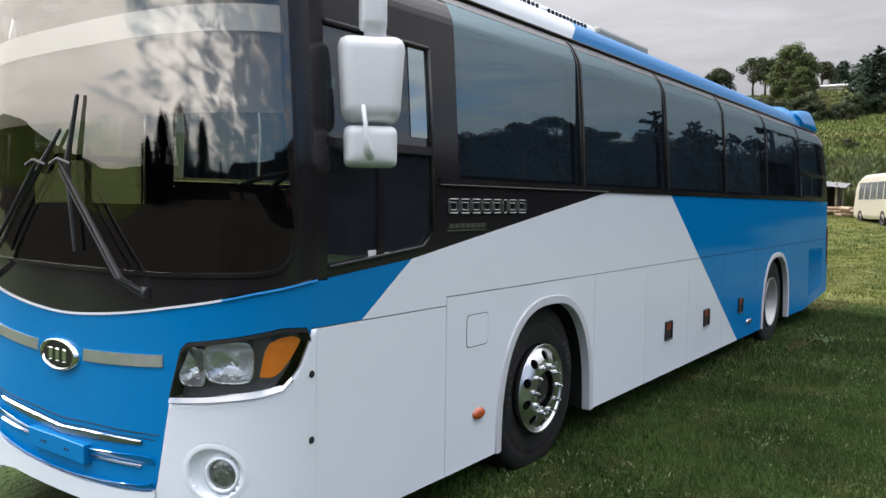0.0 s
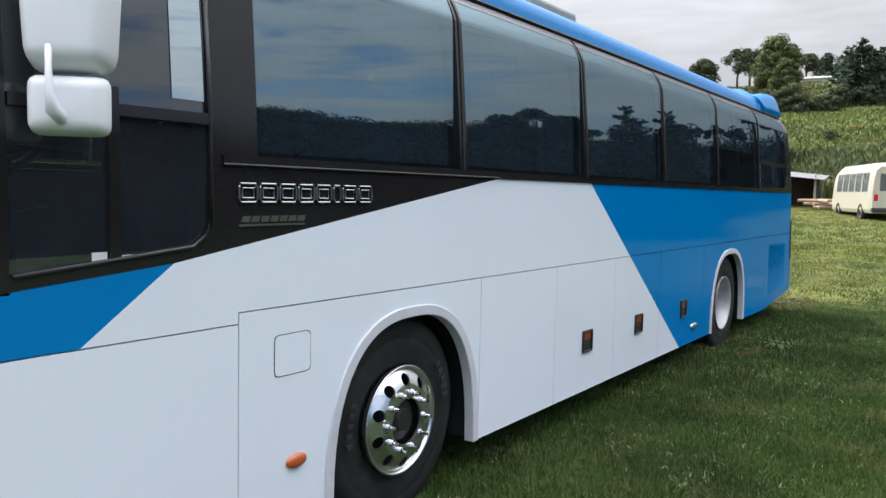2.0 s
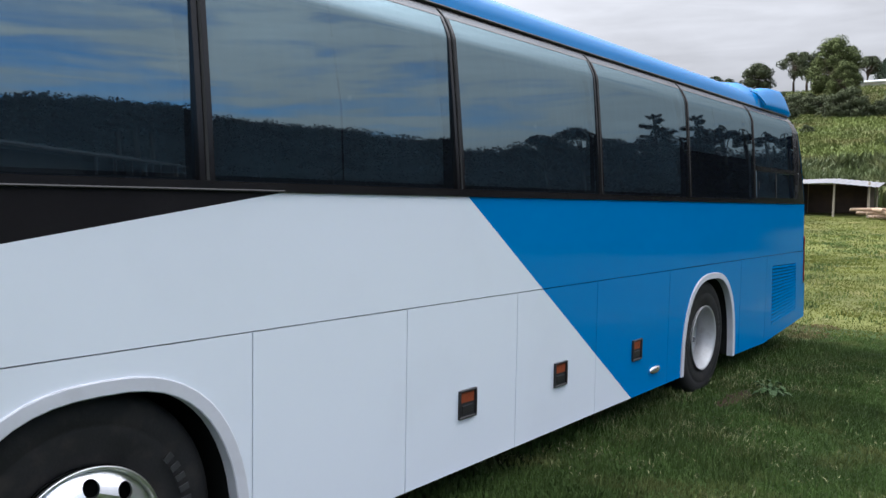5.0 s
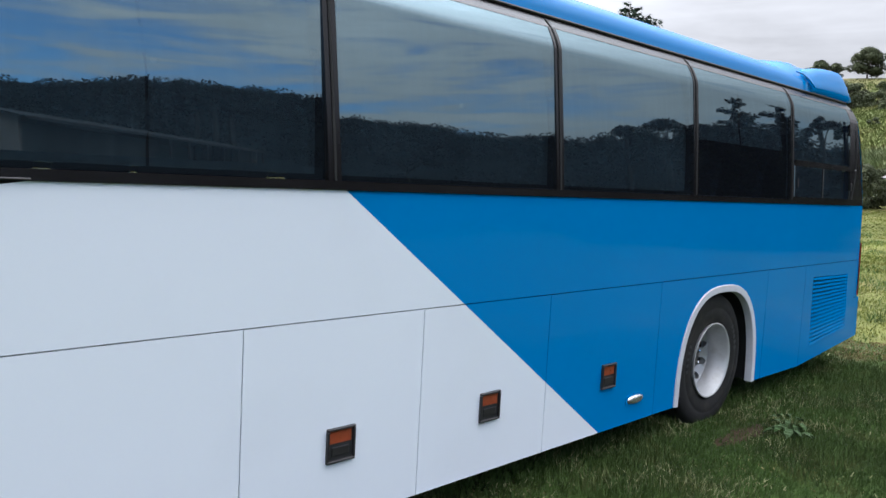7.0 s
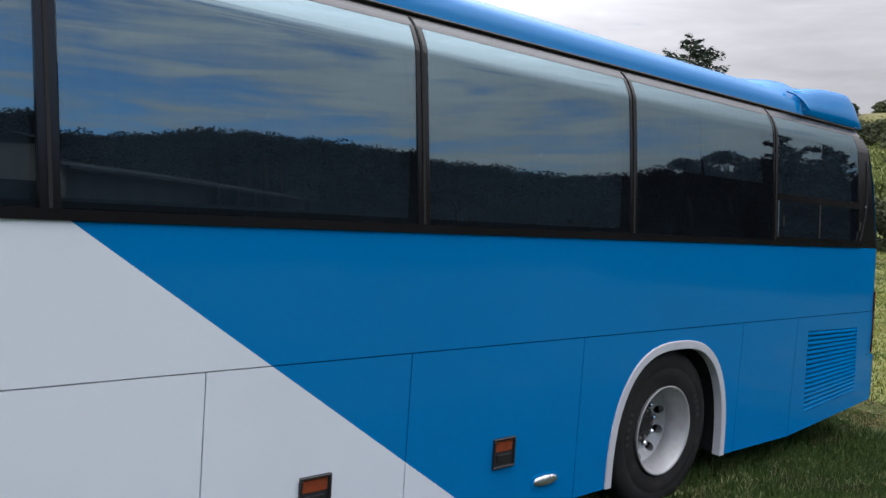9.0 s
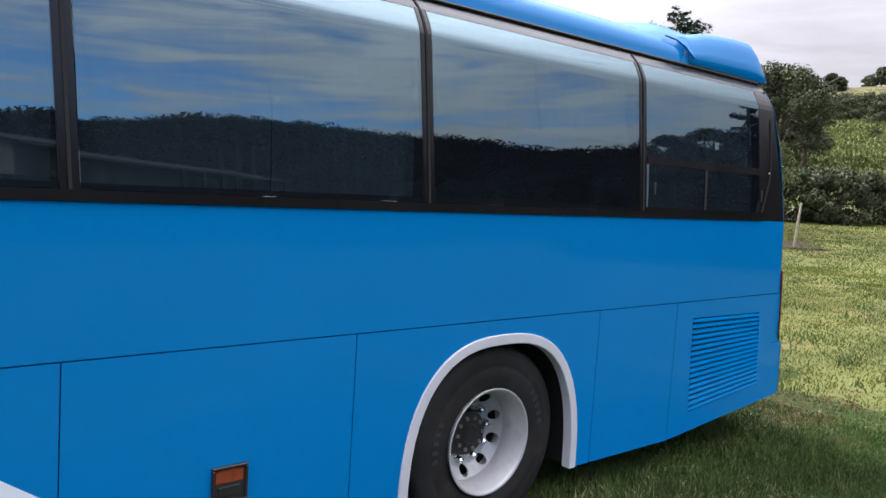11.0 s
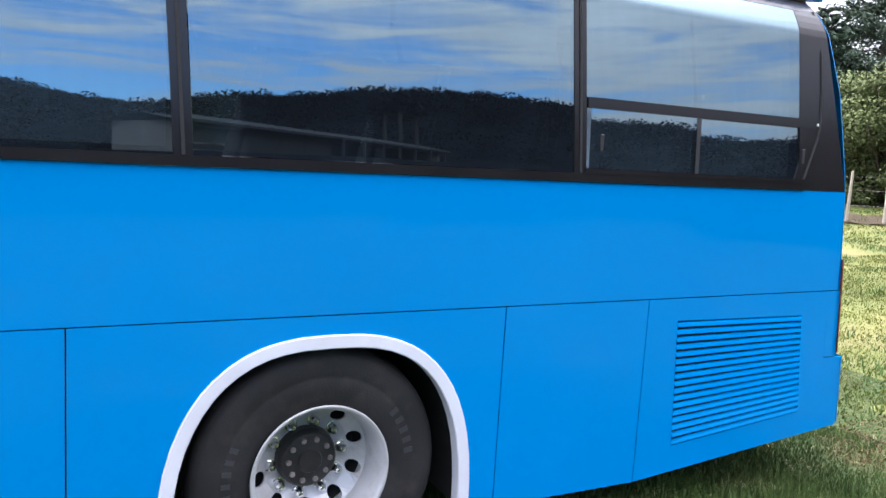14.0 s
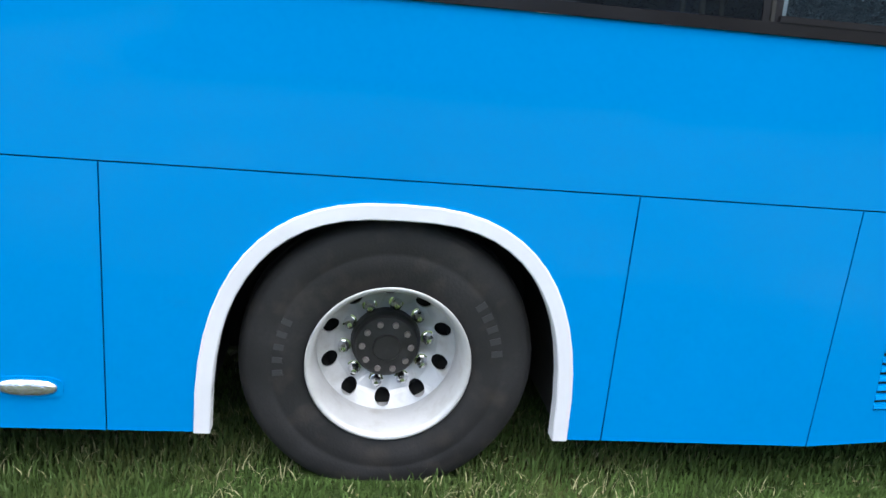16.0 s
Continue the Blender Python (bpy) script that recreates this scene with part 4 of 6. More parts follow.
for side in (1, -1):
    for k in range(22):
        x = 2.62 + 0.062 * k + (0.12 if k > 10 else 0)
        part("vent_slot", flip(box(x, x + 0.028, 0.553, 0.566, 3.085, 3.14), side), DARK, ac)
part("roof_unit", box(4.42, 5.55, 0.60, 1.89, 3.05, 3.20, 0.03, 2), UNITGREY, bus)
# raised fairing at the back
b = bmesh.new()
FAIR = [(9.72, 0.0), (9.85, 0.03), (10.05, 0.075), (10.25, 0.085), (10.45, 0.07), (10.75, 0.085), (11.0, 0.12), (11.14, 0.10), (11.22, 0.0)]
for y0, y1 in ((0.13, C),):
    rows = []
    for x, h in FAIR:
        ys = [(0.20, 2.90), (0.26, 2.965 + h * 0.4), (0.40, 3.02 + h * 0.85), (0.75, 3.085 + h * 0.6), (C, 3.105 + h * 0.55)]
        ys = ys + [(2 * C - y, z) for y, z in ys[-2::-1]]
        rows.append([b.verts.new((x, y, z - (0.02 if h == 0 else 0))) for y, z in ys])
    for p, q in zip(rows, rows[1:]):
        for j in range(8):
            b.faces.new((p[j], q[j], q[j + 1], p[j + 1]))
    b.faces.new(rows[-1][::-1])
bmesh.ops.recalc_face_normals(b, faces=b.faces)
part("rear_fairing", b, BLUE, bus, "raised blue roof fairing over the engine", smooth=True)
for side in (1, -1):
    # side cheek of the fairing, standing proud of the roof edge behind the scoop plate
    b = bmesh.new()
    rows = []
    for x, k, h in ((10.205, 0.0, 0.0), (10.215, 0.8, 0.0), (10.24, 1.0, 0.0), (10.32, 1.0, 0.015), (10.45, 1.0, 0.045), (10.70, 1.0, 0.072), (10.95, 1.0, 0.085), (11.07, 1.0, 0.085), (11.14, 1.0, 0.072), (11.20, 0.95, 0.040), (11.25, 0.8, -0.015), (11.29, 0.5, -0.09), (11.31, 0.0, -0.14)):
        sec = [(inset(EAVE) - 0.010, EAVE + 0.012), (0.150, 2.84), (0.168, 2.885), (0.186, 2.930), (0.206, 2.965), (0.232, 2.990), (0.262, 3.002), (0.30, 3.004), (0.36, 2.998), (0.46, 3.0)]
        rows.append([b.verts.new((x, y + 0.022 - 0.034 * k * (1 - 0.5 * i / 9), z + (h + 0.016 * k) * min(1.0, i / 5))) for i, (y, z) in enumerate(sec)])
    for p, q in zip(rows, rows[1:]):
        for j in range(9):
            b.faces.new((p[j], q[j], q[j + 1], p[j + 1]))
    b.faces.new(rows[-1][::-1])
    b.faces.new(rows[0])
    bmesh.ops.recalc_face_normals(b, faces=b.faces)
    cheek = part("fairing_cheek", flip(b, side), BLUE, bus, smooth=True)
    # plate tilted to look shaded, for the hollow between rounded roof edge and cheek
    b = bmesh.new()
    b.faces.new([b.verts.new(p) for p in ((10.00, 0.236, 2.972), (10.10, 0.222, 2.974), (10.205, 0.208, 2.976), (10.208, 0.128, 2.838), (10.185, 0.142, 2.865), (10.15, 0.172, 2.915), (10.09, 0.205, 2.955))])
    thicken(b, 0.012)
    part("scoop", flip(b, side), BLUE, cheek)

# ---- back ----
BACK = [(0.36, 11.755), (0.775, 11.725), (0.78, 11.665), (1.17, 11.635), (1.76, 11.575), (2.30, 11.465), (2.72, 11.30), (2.83, 11.235)]


def back_point(a, z, off=0.0):
    hw = C - inset(z)
    s, c = abs(math.sin(a)), math.cos(a)
    return Vector((interp(z, BACK) - 0.10 * (1 - c) + off * c, C + math.copysign((hw + off) * s ** 0.5, a), z))


def back_patch(a0, a1, z0, z1, na=24, nz=8, off=0.0):
    b = bmesh.new()
    grid = [[b.verts.new(back_point(a0 + (a1 - a0) * i / na, z0 + (z1 - z0) * j / nz, off)) for j in range(nz + 1)] for i in range(na + 1)]
    for p, q in zip(grid, grid[1:]):
        for j in range(nz):
            b.faces.new((p[j], q[j], q[j + 1], p[j + 1]))
    bmesh.ops.recalc_face_normals(b, faces=b.faces)
    return b


part("back_panel", back_patch(-H, H, 0.785, EAVE + 0.02, 60, 20), BLUE, bus, "blue painted back panel", smooth=True)
part("rear_bumper", back_patch(-H, H, 0.36, 0.775, 60, 4, 0.004), BLUE, bus, smooth=True)
part("rear_window", back_patch(-0.8, 0.8, 1.85, 2.6, 24, 8, 0.006), BLACK, bus, smooth=True)
for s in (-1, 1):
    tail = part("tail_lamp", back_patch(s * 0.95, s * 1.53, 0.80, 1.36, 14, 8, 0.016), RED, bus, "tall red tail lamp", smooth=True)

# ---- things on the bus side ----
for side in (1, -1):
    for x0 in (4.570, 5.592, 6.755):
        x1, z0, z1 = x0 + 0.160, 0.517, 0.680
        b = bmesh.new()
        for q in ((x0, x1, z1 - 0.012, z1), (x0, x1, z0, z0 + 0.012), (x0, x0 + 0.012, z0 + 0.012, z1 - 0.012), (x1 - 0.012, x1, z0 + 0.012, z1 - 0.012)):
            add(b, box(q[0], q[1], -0.017, 0.002, q[2], q[3], 0.003, 1))
        latch = part("door_latch", flip(b, side), SATIN, bus, "black latch box with orange reflector")
        part("reflector", flip(box(x0 + 0.016, x1 - 0.016, -0.0055, 0.001, (z0 + z1) / 2 + 0.006, z1 - 0.016, 0.003, 1), side), DIMLENS, latch, "orange reflector")
        part("recess", flip(box(x0 + 0.012, x1 - 0.012, -0.003, 0.001, z0 + 0.012, z1 - 0.012), side), DASH, latch)
        part("handle", flip(box(x0 + 0.03, x1 - 0.03, -0.009, -0.002, z0 + 0.03, (z0 + z1) / 2 - 0.008, 0.004, 2), side), SATIN, latch)
    lamp = part("side_lamp", flip(oval(7.19, 0.385, 0.118, 0.042, -0.004, 0.002, power=0.6), side), BLUE, bus, "oval clear side lamp")
    part("lamp_glass", flip(oval(7.19, 0.385, 0.098, 0.030, -0.007, 0.0, power=0.8, dome=0.012), side), REFLECTOR, lamp, smooth=True)
    mk = part("marker_lamp", flip(oval(1.700, 0.503, 0.060, 0.032, -0.006, 0.002, dome=0.014), side), ORANGE, bus, "orange oval marker lamp", smooth=True)
    part("hatch_groove", flip(oval(1.676, 0.975, 0.107, 0.090, -0.0012, 0.001, 40, 0.22), side), PILLAR, bus)
    part("filler_hatch", flip(oval(1.676, 0.975, 0.1035, 0.0865, -0.0028, 0.001, 40, 0.22), side), WHITE, bus, "square white filler hatch")
    part("window_sticker", flip(box(0.885, 1.065, 0.008, 0.010, 1.418, 1.436, m=Matrix.Translation((0, 0, 0.0)))  , side), STICKER, bus)
    part("window_sticker", flip(box(0.775, 0.83, 0.008, 0.010, 1.415, 1.450), side), STICKER, bus)
    # name plate: rows of plain chrome shapes
    for k in range(8):
        x0 = 1.378 + 0.1065 * k
        w = 0.045 if k == 5 else 0.092
        if k > 5:
            x0 -= 0.045
        h0, h1 = 1.617, 1.690
        b = bmesh.new()
        add(b, tube([(x0 + 0.006, -0.006, h1), (x0 + w - 0.010, -0.006, h1), (x0 + w, -0.006, h1 - 0.014), (x0 + w, -0.006, h0 + 0.012), (x0 + w - 0.010, -0.006, h0), (x0 + 0.010, -0.006, h0), (x0, -0.006, h0 + 0.014), (x0, -0.006, h1 - 0.012), (x0 + 0.006, -0.006, h1)], 0.0046, 6))
        if w > 0.05:
            add(b, tube([(x0 + 0.017, -0.005, h0 + 0.017), (x0 + w - 0.017, -0.005, h0 + 0.017), (x0 + w - 0.017, -0.005, h1 - 0.017), (x0 + 0.017, -0.005, h1 - 0.017), (x0 + 0.017, -0.005, h0 + 0.017)], 0.0032, 6))
        part("chrome_shape", flip(b, side), DULLCHROME, bus, "plain chrome shape")
    for k in range(7):
        x0 = 1.392 + 0.050 * k
        b = sheet([(x0, 1.538), (x0 + 0.040, 1.538), (x0 + 0.048, 1.562), (x0 + 0.008, 1.562)], depth=0.006, y=-0.004, side=side)
        part("chrome_shape", b, DULLCHROME, bus)
    part("chrome_shape", sheet([(1.380, 1.522), (1.735, 1.522), (1.737, 1.530), (1.382, 1.530)], depth=0.006, y=-0.005, side=side), DULLCHROME, bus)


# ---- wheels ----
def disc_with_holes(r_in, r_out, ring_r, hole_r, count, depth, turn=0.0):
    """A round plate with a ring of holes; depth(r) gives its relief."""
    b = bmesh.new()

    def loop(cx, cz, r, n):
        vs = [b.verts.new((cx + r * math.cos(2 * math.pi * i / n), 0, cz + r * math.sin(2 * math.pi * i / n))) for i in range(n)]
        for i in range(n):
            b.edges.new((vs[i], vs[(i + 1) % n]))

    loop(0, 0, r_out, 64)
    loop(0, 0, r_in, 40)
    for k in range(count):
        a = turn + 2 * math.pi * k / count
        loop(ring_r * math.cos(a), ring_r * math.sin(a), hole_r, 18)
    bmesh.ops.triangle_fill(b, edges=b.edges[:], use_beauty=True, use_dissolve=False)
    for f in [f for f in b.faces]:
        c = f.calc_center_median()
        r = math.hypot(c.x, c.z)
        inside = r < r_in * 0.97
        for k in range(count):
            a = turn + 2 * math.pi * k / count
            if math.hypot(c.x - ring_r * math.cos(a), c.z - ring_r * math.sin(a)) < hole_r * 0.9:
                inside = True
        if inside:
            b.faces.remove(f)
    for v in b.verts:
        v.co.y = depth(math.hypot(v.co.x, v.co.z))
    bmesh.ops.solidify(b, geom=b.faces[:], thickness=0.012)
    bmesh.ops.recalc_face_normals(b, faces=b.faces)
    return b


def placed(b, x, y, side):
    bmesh.ops.translate(b, vec=(x, y, 0.484 if x > 5 else 0.490), verts=b.verts)
    return flip(b, side)


def tyre_mesh(bead):
    prof = [(bead, 0.030), (bead + 0.017, 0.014), (0.33, 0.006), (0.37, 0.000), (0.415, 0.000), (0.425, 0.003), (0.43, 0.001), (0.47, 0.004), (0.505, 0.010), (0.530, 0.026), (0.541, 0.05),
            (0.546, 0.09), (0.535, 0.095), (0.535, 0.108), (0.548, 0.113), (0.548, 0.165), (0.536, 0.17), (0.536, 0.183), (0.546, 0.188), (0.540, 0.235), (0.52, 0.265), (0.46, 0.28), (0.37, 0.285), (bead, 0.26)]
    return lathe(prof, 96)


def wheel(x, side, back):
    y = 0.055 if back else 0.045
    t = placed(tyre_mesh(0.288 if back else 0.272), x, y if back else y + 0.028, side)
    w = part("wheel", t, RUBBER, bus, "black tyre on a deep dished silver rim" if back else "black tyre on a polished alloy rim", smooth=True)
    turn = 0.31
    if back:
        rim = [(0.290, 0.030), (0.300, 0.004), (0.304, -0.004), (0.298, -0.008), (0.288, 0.0), (0.279, 0.012), (0.277, 0.030), (0.272, 0.036), (0.271, 0.075), (0.267, 0.080), (0.266, 0.190), (0.268, 0.215), (0.268, 0.228)]
        part("rim", placed(lathe(rim, 72), x, y, side), STEEL, w, "silver painted steel rim", smooth=True)
        d = disc_with_holes(0.134, 0.270, 0.226, 0.031, 10, lambda r: 0.165 + 0.072 * max(0, min(1, (0.262 - r) / 0.090)), -math.pi / 2)
        part("disc", placed(d, x, y, side), STEEL, w)
        hub = [(0.0, 0.150), (0.050, 0.150), (0.056, 0.160), (0.072, 0.163), (0.118, 0.170), (0.126, 0.180), (0.133, 0.20), (0.138, 0.245)]
        h = part("hub", placed(lathe(hub, 36), x, y, side), HUB, w, "greasy black hub cover", smooth=False)
        for k in range(10):
            a = 2 * math.pi * k / 10
            b = lathe([(0.0, 0.156), (0.011, 0.156), (0.013, 0.163), (0.013, 0.176)], 8, centre=(0.094 * math.cos(a), 0, 0.094 * math.sin(a)))
            part("hub_bolt", placed(b, x, y, side), BOLT, h)
        part("wheel_backing", placed(lathe([(0.0, 0.30), (0.25, 0.30), (0.275, 0.245)], 36), x, y, side), DARK, w)
        nut_r, nut_y, nut_len = 0.1650, 0.224, 0.062
    else:
        rim = [(0.274, 0.030), (0.283, 0.004), (0.287, -0.004), (0.282, -0.010), (0.273, -0.004), (0.266, 0.010), (0.262, 0.020)]
        part("rim", placed(lathe(rim, 72), x, y, side), ALLOY, w, "polished alloy rim", smooth=True)
        d = disc_with_holes(0.120, 0.264, 0.216, 0.031, 10, lambda r: 0.022 - 0.048 * max(0, min(1, (0.262 - r) / 0.075)) ** 0.7, 0.31)
        part("disc", placed(d, x, y, side), ALLOY, w)
        part("wheel_backing", placed(lathe([(0.0, 0.17), (0.25, 0.16), (0.27, 0.05)], 36), x, y, side), DARK, w)
        hub = [(0.0, -0.022), (0.055, -0.022), (0.062, -0.006), (0.088, 0.0), (0.104, 0.004), (0.112, 0.02), (0.124, 0.06)]
        part("hub", placed(lathe(hub, 32), x, y, side), HUB, w, "greasy black hub cover")
        nut_r, nut_y, nut_len = 0.148, -0.024, 0.060
    for k in range(10):
        a = 2 * math.pi * k / 10 + radians(80) if back else 2 * math.pi * (k + 0.5) / 10 + turn
        c = (nut_r * math.cos(a), 0, nut_r * math.sin(a))
        if back:
            b = lathe([(0.0, nut_y - 0.050), (0.010, nut_y - 0.048), (0.019, nut_y - 0.038), (0.023, nut_y - 0.022), (0.023, nut_y - 0.004), (0.029, nut_y - 0.003), (0.027, nut_y + 0.01)], 10, centre=c)
        else:
            b = lathe([(0.0, nut_y - nut_len), (0.008, nut_y - nut_len), (0.0095, nut_y - nut_len + 0.006), (0.0095, nut_y - 0.026), (0.016, nut_y - 0.024), (0.017, nut_y - 0.004), (0.021, nut_y - 0.003), (0.021, nut_y + 0.01)], 8, centre=c)
        part("wheel_nut", placed(b, x, y, side), CHROME, w)
    # raised marks on the side wall
    for a0, n, r, size in ((2.75, 5, 0.40, 0.036), (0.15, 5, 0.40, 0.040)):
        for k in range(n):
            a = a0 + 0.125 * k
            b = box(-size * 0.3, size * 0.3, -0.0025, 0.004, -size / 2, size / 2)
            bmesh.ops.transform(b, matrix=Matrix.Translation((r * math.cos(a), 0.0, r * math.sin(a))) @ Matrix.Rotation(-a + math.pi / 2, 4, "Y"), verts=b.verts)
            part("raised_mark", placed(b, x, y, side), TREAD, w)
    return w


for side in (1, -1):
    wheel(WHEEL_F, side, False)
    wheel(WHEEL_R, side, True)

# ---- inside the bus ----
part("cabin_floor", box(0.55, 11.2, 0.06, 2 * C - 0.06, 1.20, 1.26), DASH, bus)
part("sun_blind", front_patch(-1.30, 1.30, [(0, 2.03)], [(0, 2.36)], 40, 3, off=-0.06, depth=0.006), BLIND, bus, "brown roller blind half drawn behind the windscreen")
part("blind_pelmet", front_patch(-1.30, 1.30, [(0, 2.36)], [(0, 2.47)], 40, 2, off=-0.05, depth=0.03), STICKER, bus, "white pelmet above the blind")
# block and stalk added for the dark mirror shape in the windscreen
part("interior_mirror", box(0.10, 0.14, 1.42, 1.72, 2.12, 2.25, 0.02, 3), DASH, bus, "black mirror-shaped block behind the windscreen")
part("mirror_stalk", tube([(0.12, 1.60, 2.24), (0.10, 1.68, 2.40), (0.12, 1.84, 2.55), (0.16, 1.88, 2.68)], 0.016, 6), DASH, bus)
part("cabin_ceiling", box(0.5, 11.0, 0.20, 2 * C - 0.20, 2.74, 2.78), LINING, bus)
part("engine_bulkhead", box(11.05, 11.09, 0.22, 2 * C - 0.22, 1.2, 2.70), LINING, bus)
dash = part("dashboard", box(0.13, 0.66, 0.22, 2.27, 1.30, 1.64, 0.06, 3), DASHTOP, bus, "dark dashboard behind the windscreen")
part("instrument_hood", box(0.36, 0.70, 0.42, 0.98, 1.55, 1.74, 0.07, 3), DASHTOP, dash)
wheel_ring = bmesh.new()
ring = []
for i in range(32):
    a = 2 * math.pi * i / 32
    ring.append((0.22 * math.cos(a), 0.22 * math.sin(a), 0))
add(wheel_ring, tube(ring + ring[:1], 0.014, 6))
add(wheel_ring, tube([(-0.21, 0, 0), (0, 0, -0.03), (0.21, 0, 0)], 0.012, 6))
bmesh.ops.transform(wheel_ring, matrix=Matrix.Translation((0.74, 0.70, 1.72)) @ pose(0, 0, 0, 0, -25, 0), verts=wheel_ring.verts)
part("steering_wheel", wheel_ring, SATIN, bus, "black steering wheel", smooth=True)


def seat(x, y, cloth, name="seat", tall=0.78, wide=0.44):
    base = part(name, box(x, x + 0.46, y - wide / 2, y + wide / 2, 1.58, 1.72, 0.05, 3), cloth, bus)
    b = box(-0.06, 0.06, -wide / 2, wide / 2, 0, tall, 0.055, 3)
    bmesh.ops.transform(b, matrix=Matrix.Translation((x + 0.46, y, 1.66)) @ pose(0, 0, 0, 0, 14, 0), verts=b.verts)
    part("backrest", b, cloth, base)
    part("leg", box(x + 0.12, x + 0.32, y - 0.06, y + 0.06, 1.25, 1.6), DASH, base)


seat(0.95, 0.70, SEATRED, "driver_seat", 0.86, 0.52)
for i in range(10):
    for y in (0.42, 0.88, 1.62, 2.08):
        seat(2.0 + 0.86 * i, y, SEATBLUE)
for side in (1, -1):
    part("luggage_rack", flip(box(1.7, 10.9, 0.24, 0.62, 2.45, 2.52, 0.02, 2), side), LINING, bus)
    bays = list(zip(edges, edges[1:])) + [(9.585, 11.12)]
    for i, (p0, p1) in enumerate(bays):
        mid = (p0 + p1) / 2
        foot = 2.215 if i == 4 else 1.82
        for x0, x1 in ((p0 + 0.05, mid - 0.006), (mid + 0.006, p1 - 0.05)):
            b = bmesh.new()
            n = int((x1 - x0) / 0.018)
            cols = []
            for k in range(n + 1):
                x = x0 + (x1 - x0) * k / n
                wv = 0.016 * math.sin(k * 1.27 + 0.8 * math.sin(k * 0.21)) + 0.008 * math.sin(k * 0.37 + i)
                cols.append([b.verts.new((x - (0.045 if z > 2.3 else 0.0), inset(z) + 0.075 + wv * (1.1 - 0.3 * (z > 2.6)), z)) for z in (foot, (foot + 2.5) / 2, 2.5, 2.70)])
            for p, q in zip(cols, cols[1:]):
                for j in range(3):
                    b.faces.new((p[j], q[j], q[j + 1], p[j + 1]))
            bmesh.ops.recalc_face_normals(b, faces=b.faces)
            cloth = part("curtain", flip(b, side), CURTAIN, bus, "blue-grey pleated curtain drawn across the window", smooth=True)
        if i != 4:
            part("curtain_clip", flip(box(mid - 0.012, mid + 0.012, 0.045, 0.055, 2.19, 2.215, 0.003, 1), side), STICKER, cloth, "small white clip")

# ---- ground ----
def smooth(a, b, x):
    t = min(1.0, max(0.0, (x - a) / (b - a)))
    return t * t * (3 - 2 * t)


RISE = [(-400, 0), (12, 0), (30, 0.60), (44, 1.18), (52, 1.7), (70, 5.4), (108, 12.3), (146, 21.8), (190, 24), (700, 26), (3000, 26)]
RIDGE = [(-180, 0.08), (-130, 0.12), (-100, 0.166), (-92, 0.168), (-88, 0.160), (-83, 0.147), (-78, 0.158), (-72, 0.168), (-65, 0.186), (-59, 0.184), (-54, 0.168), (-48, 0.155), (-42, 0.137), (-36, 0.128), (-30, 0.130), (-25, 0.124), (-20, 0.106), (-14, 0.08), (-8, 0.07), (0, 0.06)]
BEYOND = [(0, 0), (22, 0), (60, 4.5), (130, 14), (300, 26), (3000, 26)]
AHEAD = [(0, 0), (30, 0.0), (60, 2), (120, 8), (700, 24), (3000, 24)]


def ground_z(x, y):
    z = interp(x, RISE) * (1 - 0.32 * smooth(2, -9, math.degrees(math.atan2(y + 3, max(x - 2, 1)))))
    z = max(z, 3.3 * smooth(-15, -28, y) * smooth(-76, -52, y) * smooth(-4, 8, x) * smooth(60, 42, x), interp(math.degrees(math.atan2(y + 3, x - 6)), RIDGE) * 212 * smooth(40, 245, math.hypot(x - 6, y + 3)) ** 1.1 * smooth(-20, -45, y), interp(-x, AHEAD))
    # meadow slope beyond the far side
    az = math.degrees(math.atan2(y + 3, x - 1))
    z = max(z, interp(y, BEYOND) * smooth(36, 50, az) * smooth(128, 112, az) if y > 0 else z)
    d = math.hypot(x - 5, y)
    if d > 15:
        z += 0.9 * smooth(40, 120, d) * (noise.noise((x * 0.02, y * 0.02, 3)) * 2.0 + noise.noise((x * 0.07, y * 0.07, 5)) * 0.8)
    near_bus = -1.0 < x < 12.6 and -1.0 < y < 3.5
    z += (0.0 if near_bus else 0.03) * noise.noise((x * 0.5, y * 0.5, 1))
    return z


def axis(lo, hi, fine_lo, fine_hi, step):
    out, p, s = [], fine_lo, step
    while p > lo:
        out.append(p)
        s *= 1.18
        p -= s
    out = [lo] + out[::-1]
    p = fine_lo + step
    while p < fine_hi:
        out.append(p)
        p += step
    s = step
    while p < hi:
        out.append(p)
        s *= 1.15
        p += s
    return out + [hi]


xs, ys = axis(-2500, 2500, -6, 50, 0.8), axis(-2500, 2500, -8, 30, 0.8)
verts = [(x, y, ground_z(x, y)) for x in xs for y in ys]
ny = len(ys)
faces = [(i * ny + j, (i + 1) * ny + j, (i + 1) * ny + j + 1, i * ny + j + 1) for i in range(len(xs) - 1) for j in range(ny - 1)]
me = bpy.data.meshes.new("ground")
me.from_pydata(verts, [], faces)
me.materials.append(GRASS)
me.materials.append(SCRUB)
me.materials.append(BLACKGROUND)
me.materials.append(FIELD)
me.materials.append(BLACKAHEAD)
me.materials.append(SUNTURF)
me.materials.append(PASTURE)
